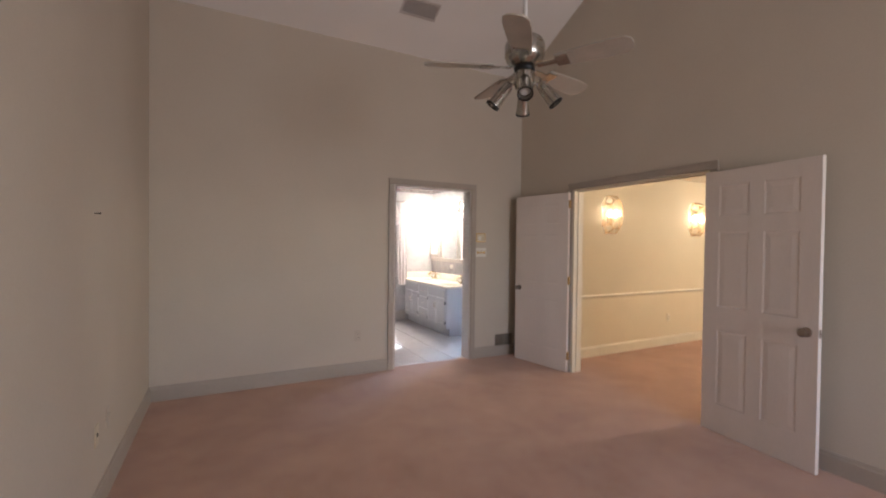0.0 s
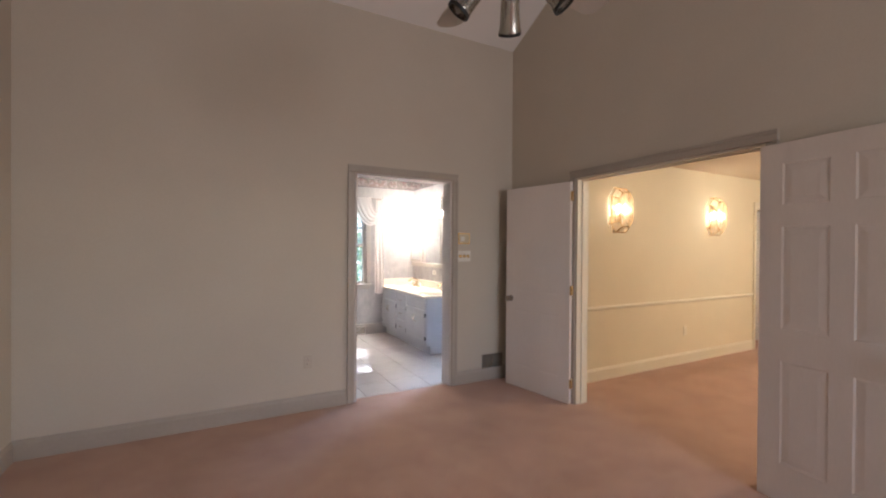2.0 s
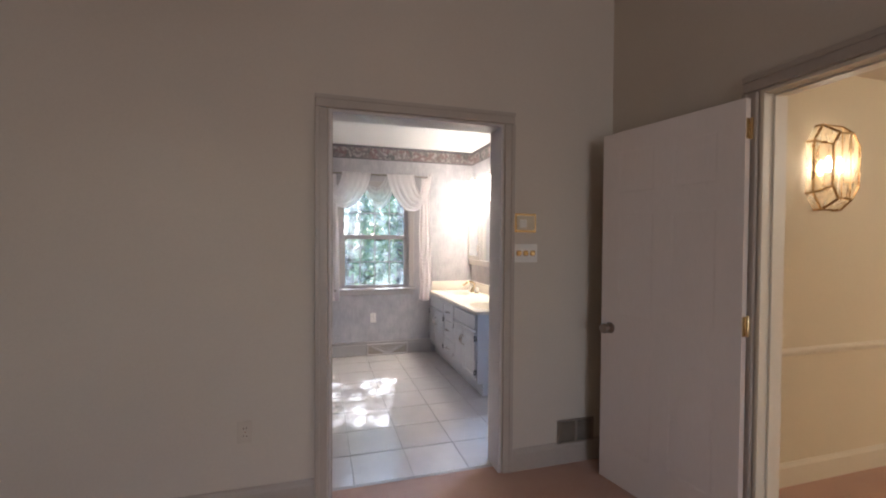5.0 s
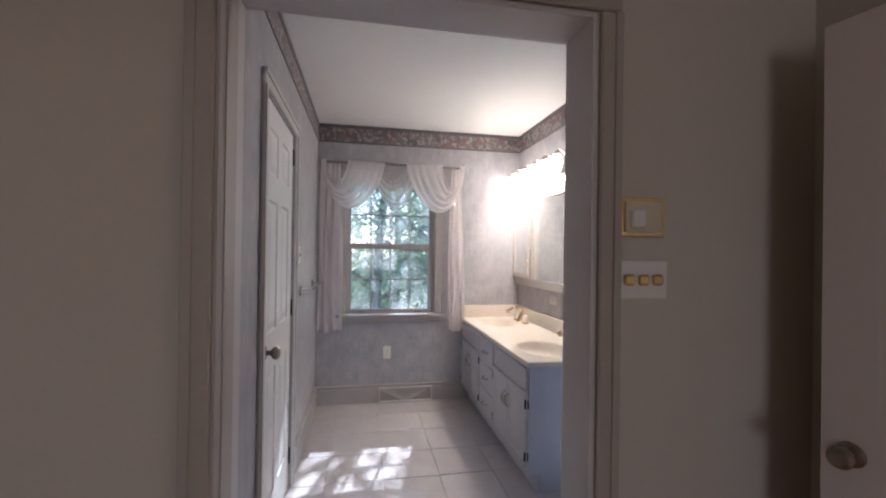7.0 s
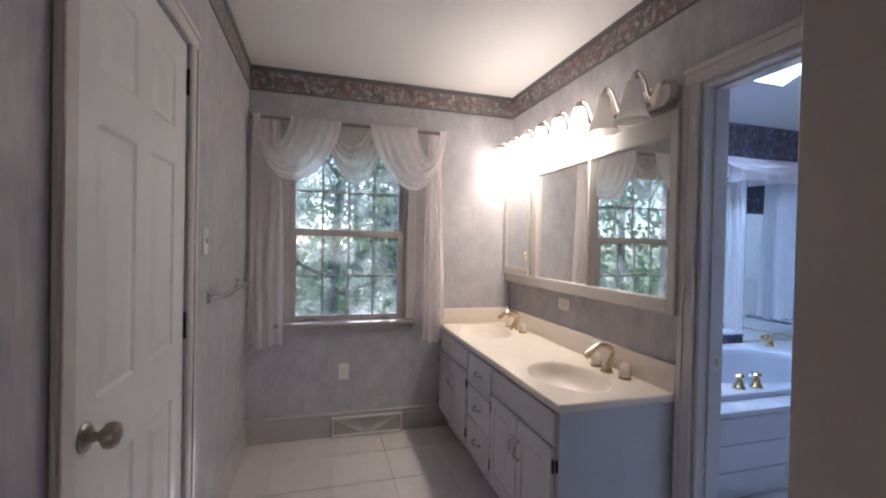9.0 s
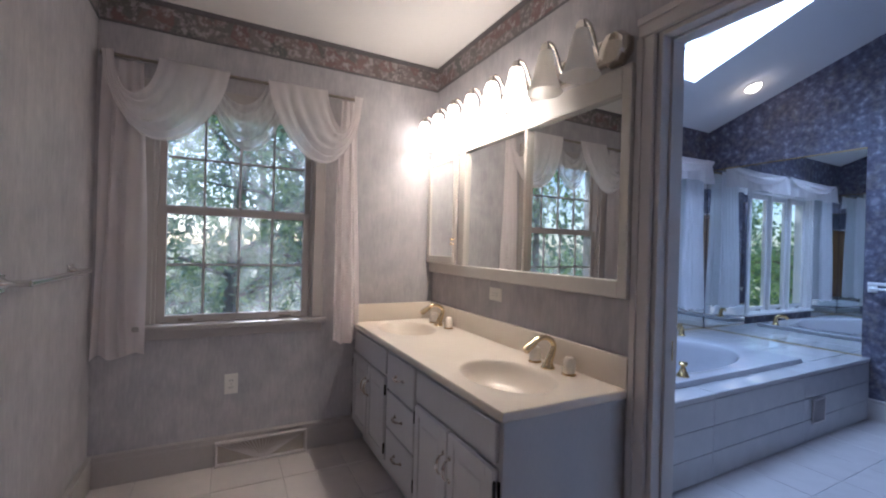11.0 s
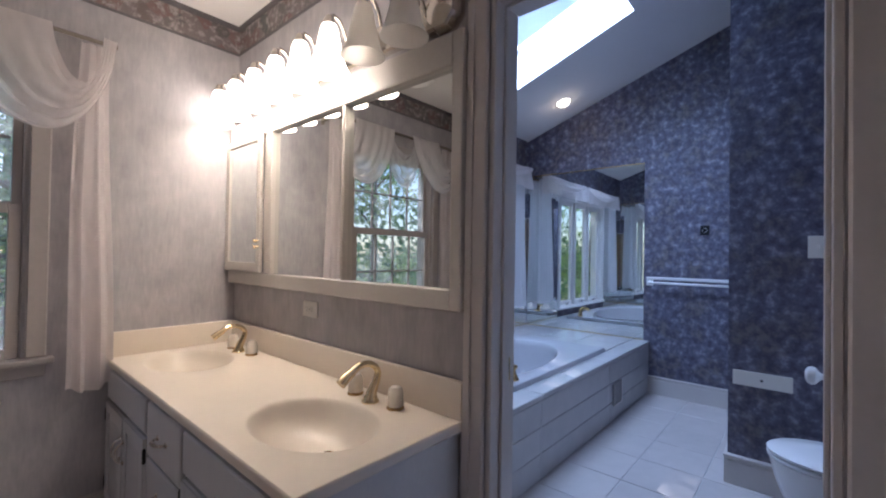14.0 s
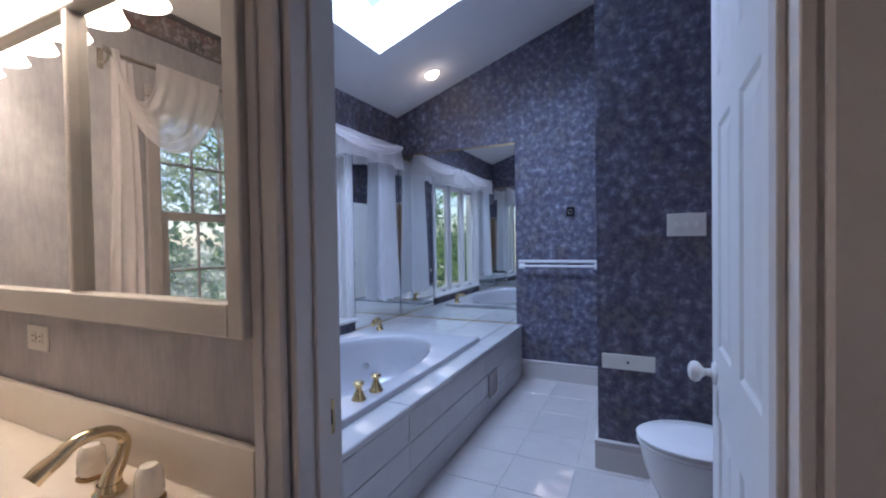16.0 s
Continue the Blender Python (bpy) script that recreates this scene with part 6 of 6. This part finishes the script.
def tree(x, y, height, crown, leaves, seed, material, low=0.25, lean=(0, 0), leaf=0.085):
    """A tapered trunk with limbs, and leaves gathered in clumps round the limb ends."""
    rnd = random.Random(seed)
    zb = -3.0
    root = thing("tree", (x, y, zb), "leafy green tree behind the house", "tree", "trees behind the house")
    pts = [Vector((x + lean[0] * k / 6 + rnd.uniform(-0.06, 0.06), y + lean[1] * k / 6 + rnd.uniform(-0.06, 0.06), zb + height * 0.8 * k / 6)) for k in range(7)]
    bm = tube(pts, [0.17 - 0.022 * k for k in range(7)], 9)
    tips = []
    for k in range(26):
        f = low + (1 - low) * rnd.random()
        base = pts[0].lerp(pts[-1], f)
        a = rnd.uniform(0, 2 * math.pi)
        r = crown * (0.55 + 0.5 * rnd.random()) * (1.15 - 0.6 * f)
        tip = base + Vector((r * math.cos(a), r * math.sin(a), rnd.uniform(-0.1, 0.9)))
        midp = base.lerp(tip, 0.5) + Vector((0, 0, 0.2))
        tube([base, midp, tip], [0.045, 0.028, 0.009], 6, bm)
        tips += [(midp, 0.4), (base.lerp(tip, 0.75), 0.5), (tip, 0.55)]
    part("trunk", bm, M_BARK, root, smooth=True)
    verts, faces = [], []
    for k in range(leaves):
        c, spread = tips[rnd.randrange(len(tips))]
        p = c + Vector((rnd.gauss(0, spread), rnd.gauss(0, spread), rnd.gauss(0, spread * 0.55)))
        n = Vector((rnd.gauss(0, 1), rnd.gauss(0, 1), rnd.gauss(0.7, 0.8))).normalized()
        t = n.orthogonal().normalized()
        t = Matrix.Rotation(rnd.uniform(0, 6.28), 3, n) @ t
        s = n.cross(t)
        L, W = leaf * rnd.uniform(0.7, 1.3), leaf * rnd.uniform(0.3, 0.45)
        i = len(verts)
        verts += [p - t * L, p + s * W + n * 0.01, p + t * L, p - s * W + n * 0.01]
        faces.append((i, i + 1, i + 2, i + 3))
    me = bpy.data.meshes.new("crown")
    me.from_pydata([tuple(v - Vector((x, y, zb))) for v in verts], [], faces)
    me.materials.append(material)
    ob = new("crown", me)
    ob.parent = root


tree(3.0, 14.2, 11.5, 2.6, 4800, 11, M_LEAF, 0.2, (0.6, 0.2), 0.07)
tree(4.5, 13.0, 11.5, 2.3, 6500, 12, M_LEAF2, 0.35, (-0.3, 0.2), 0.07)
# this tree is added to break the sun that would reach the tub deck
tree(6.3, 12.5, 11.0, 2.0, 5500, 31, M_LEAF2, 0.4, (0.2, 0.1), 0.07)
tree(0.9, 15.0, 10.5, 2.5, 5500, 13, M_LEAF2, 0.2, leaf=0.075)
tree(4.0, 18.5, 10.5, 2.9, 5500, 14, M_LEAF, 0.15)
tree(7.5, 12.8, 11.5, 2.6, 7500, 15, M_LEAF, 0.25, (0.1, 0), 0.075)
tree(10.5, 14.2, 10.0, 2.6, 5500, 16, M_LEAF2, 0.2)
tree(8.8, 20.0, 11.0, 3.2, 4600, 17, M_LEAF, 0.1, leaf=0.11)
tree(1.2, 21.5, 11.0, 3.2, 4600, 18, M_LEAF2, 0.1, leaf=0.11)
tree(-2.2, 15.5, 10.0, 2.8, 5500, 19, M_LEAF, 0.1, leaf=0.09)
tree(14.5, 18.5, 10.5, 3.2, 4600, 20, M_LEAF, 0.1, leaf=0.11)
tree(-5.0, 13.0, 10.0, 2.7, 5500, 21, M_LEAF, 0.1, leaf=0.09)
tree(-8.5, 16.5, 11.0, 3.2, 5000, 22, M_LEAF2, 0.1, leaf=0.11)
tree(-12.5, 14.0, 11.0, 3.2, 5000, 23, M_LEAF, 0.1, leaf=0.11)
tree(14.0, 12.5, 10.0, 2.8, 5000, 24, M_LEAF2, 0.1, leaf=0.09)


def far_woods():
    """Leaves of the woods behind the trees, past counting."""
    rnd = random.Random(77)
    verts, faces = [], []
    for k in range(15000):
        x = rnd.uniform(-38, 50)
        p = Vector((x, 27 + rnd.gauss(0, 2.2) + 1.5 * math.sin(x * 0.7), -3.0 + 8.5 * rnd.random() ** 1.3 * (0.75 + 0.25 * math.sin(x * 1.3))))
        n = Vector((rnd.gauss(0, 1), rnd.gauss(-0.6, 1), rnd.gauss(0.5, 0.8))).normalized()
        t = n.orthogonal().normalized()
        s = n.cross(t)
        L, W = rnd.uniform(0.16, 0.34), rnd.uniform(0.10, 0.2)
        i = len(verts)
        verts += [tuple(p - t * L), tuple(p + s * W), tuple(p + t * L), tuple(p - s * W)]
        faces.append((i, i + 1, i + 2, i + 3))
    me = bpy.data.meshes.new("far_woods")
    me.from_pydata(verts, [], faces)
    me.materials.append(M_WOODS)
    tagged(new("far_woods", me), "green leafy woods at the far edge of the yard", "woods", kind="stuff")


far_woods()

# ---- floor tiles ----
bath_floor = setting("floor_bath", box(VX0 - 0.12, VX1 + 0.03, 5.921, VY1 + 0.1, -0.12, -0.004), M_GROUT, "square white glazed tiles with grey joints in the bathroom", "floor")
tub_floor = setting("floor_tub", box(VX1 + 0.031, 7.82, TY0 - 0.1, 8.80, -0.12, -0.004), M_PALEGROUT, "square white glazed tiles with grey joints in the tub room", "floor")
tile_cache = {}


def lay(parent, x0, x1, y0, y1, ox, oy, size=0.35, gap=0.005):
    nx0, nx1 = math.floor((x0 - ox) / size), math.ceil((x1 - ox) / size)
    ny0, ny1 = math.floor((y0 - oy) / size), math.ceil((y1 - oy) / size)
    for i in range(nx0, nx1):
        for j in range(ny0, ny1):
            a, c = max(x0, ox + i * size + gap / 2), min(x1, ox + (i + 1) * size - gap / 2)
            b, d = max(y0, oy + j * size + gap / 2), min(y1, oy + (j + 1) * size - gap / 2)
            if c - a < 0.012 or d - b < 0.012:
                continue
            key = (round(c - a, 4), round(d - b, 4))
            if key not in tile_cache:
                me = bpy.data.meshes.new("tile")
                bm = box(-key[0] / 2, key[0] / 2, -key[1] / 2, key[1] / 2, -0.008, 0.0, 0.0015)
                bm.to_mesh(me)
                bm.free()
                me.materials.append(M_TILE)
                tile_cache[key] = me
            ob = new("tile", tile_cache[key])
            ob.parent = parent
            ob.location = ((a + c) / 2, (b + d) / 2, 0.0)


lay(bath_floor, VX0, VX1, 5.925, VY1, 2.695, 8.39)
lay(tub_floor, VX1 + 0.001, TX1, TY0, 7.39, 5.91, 7.04)
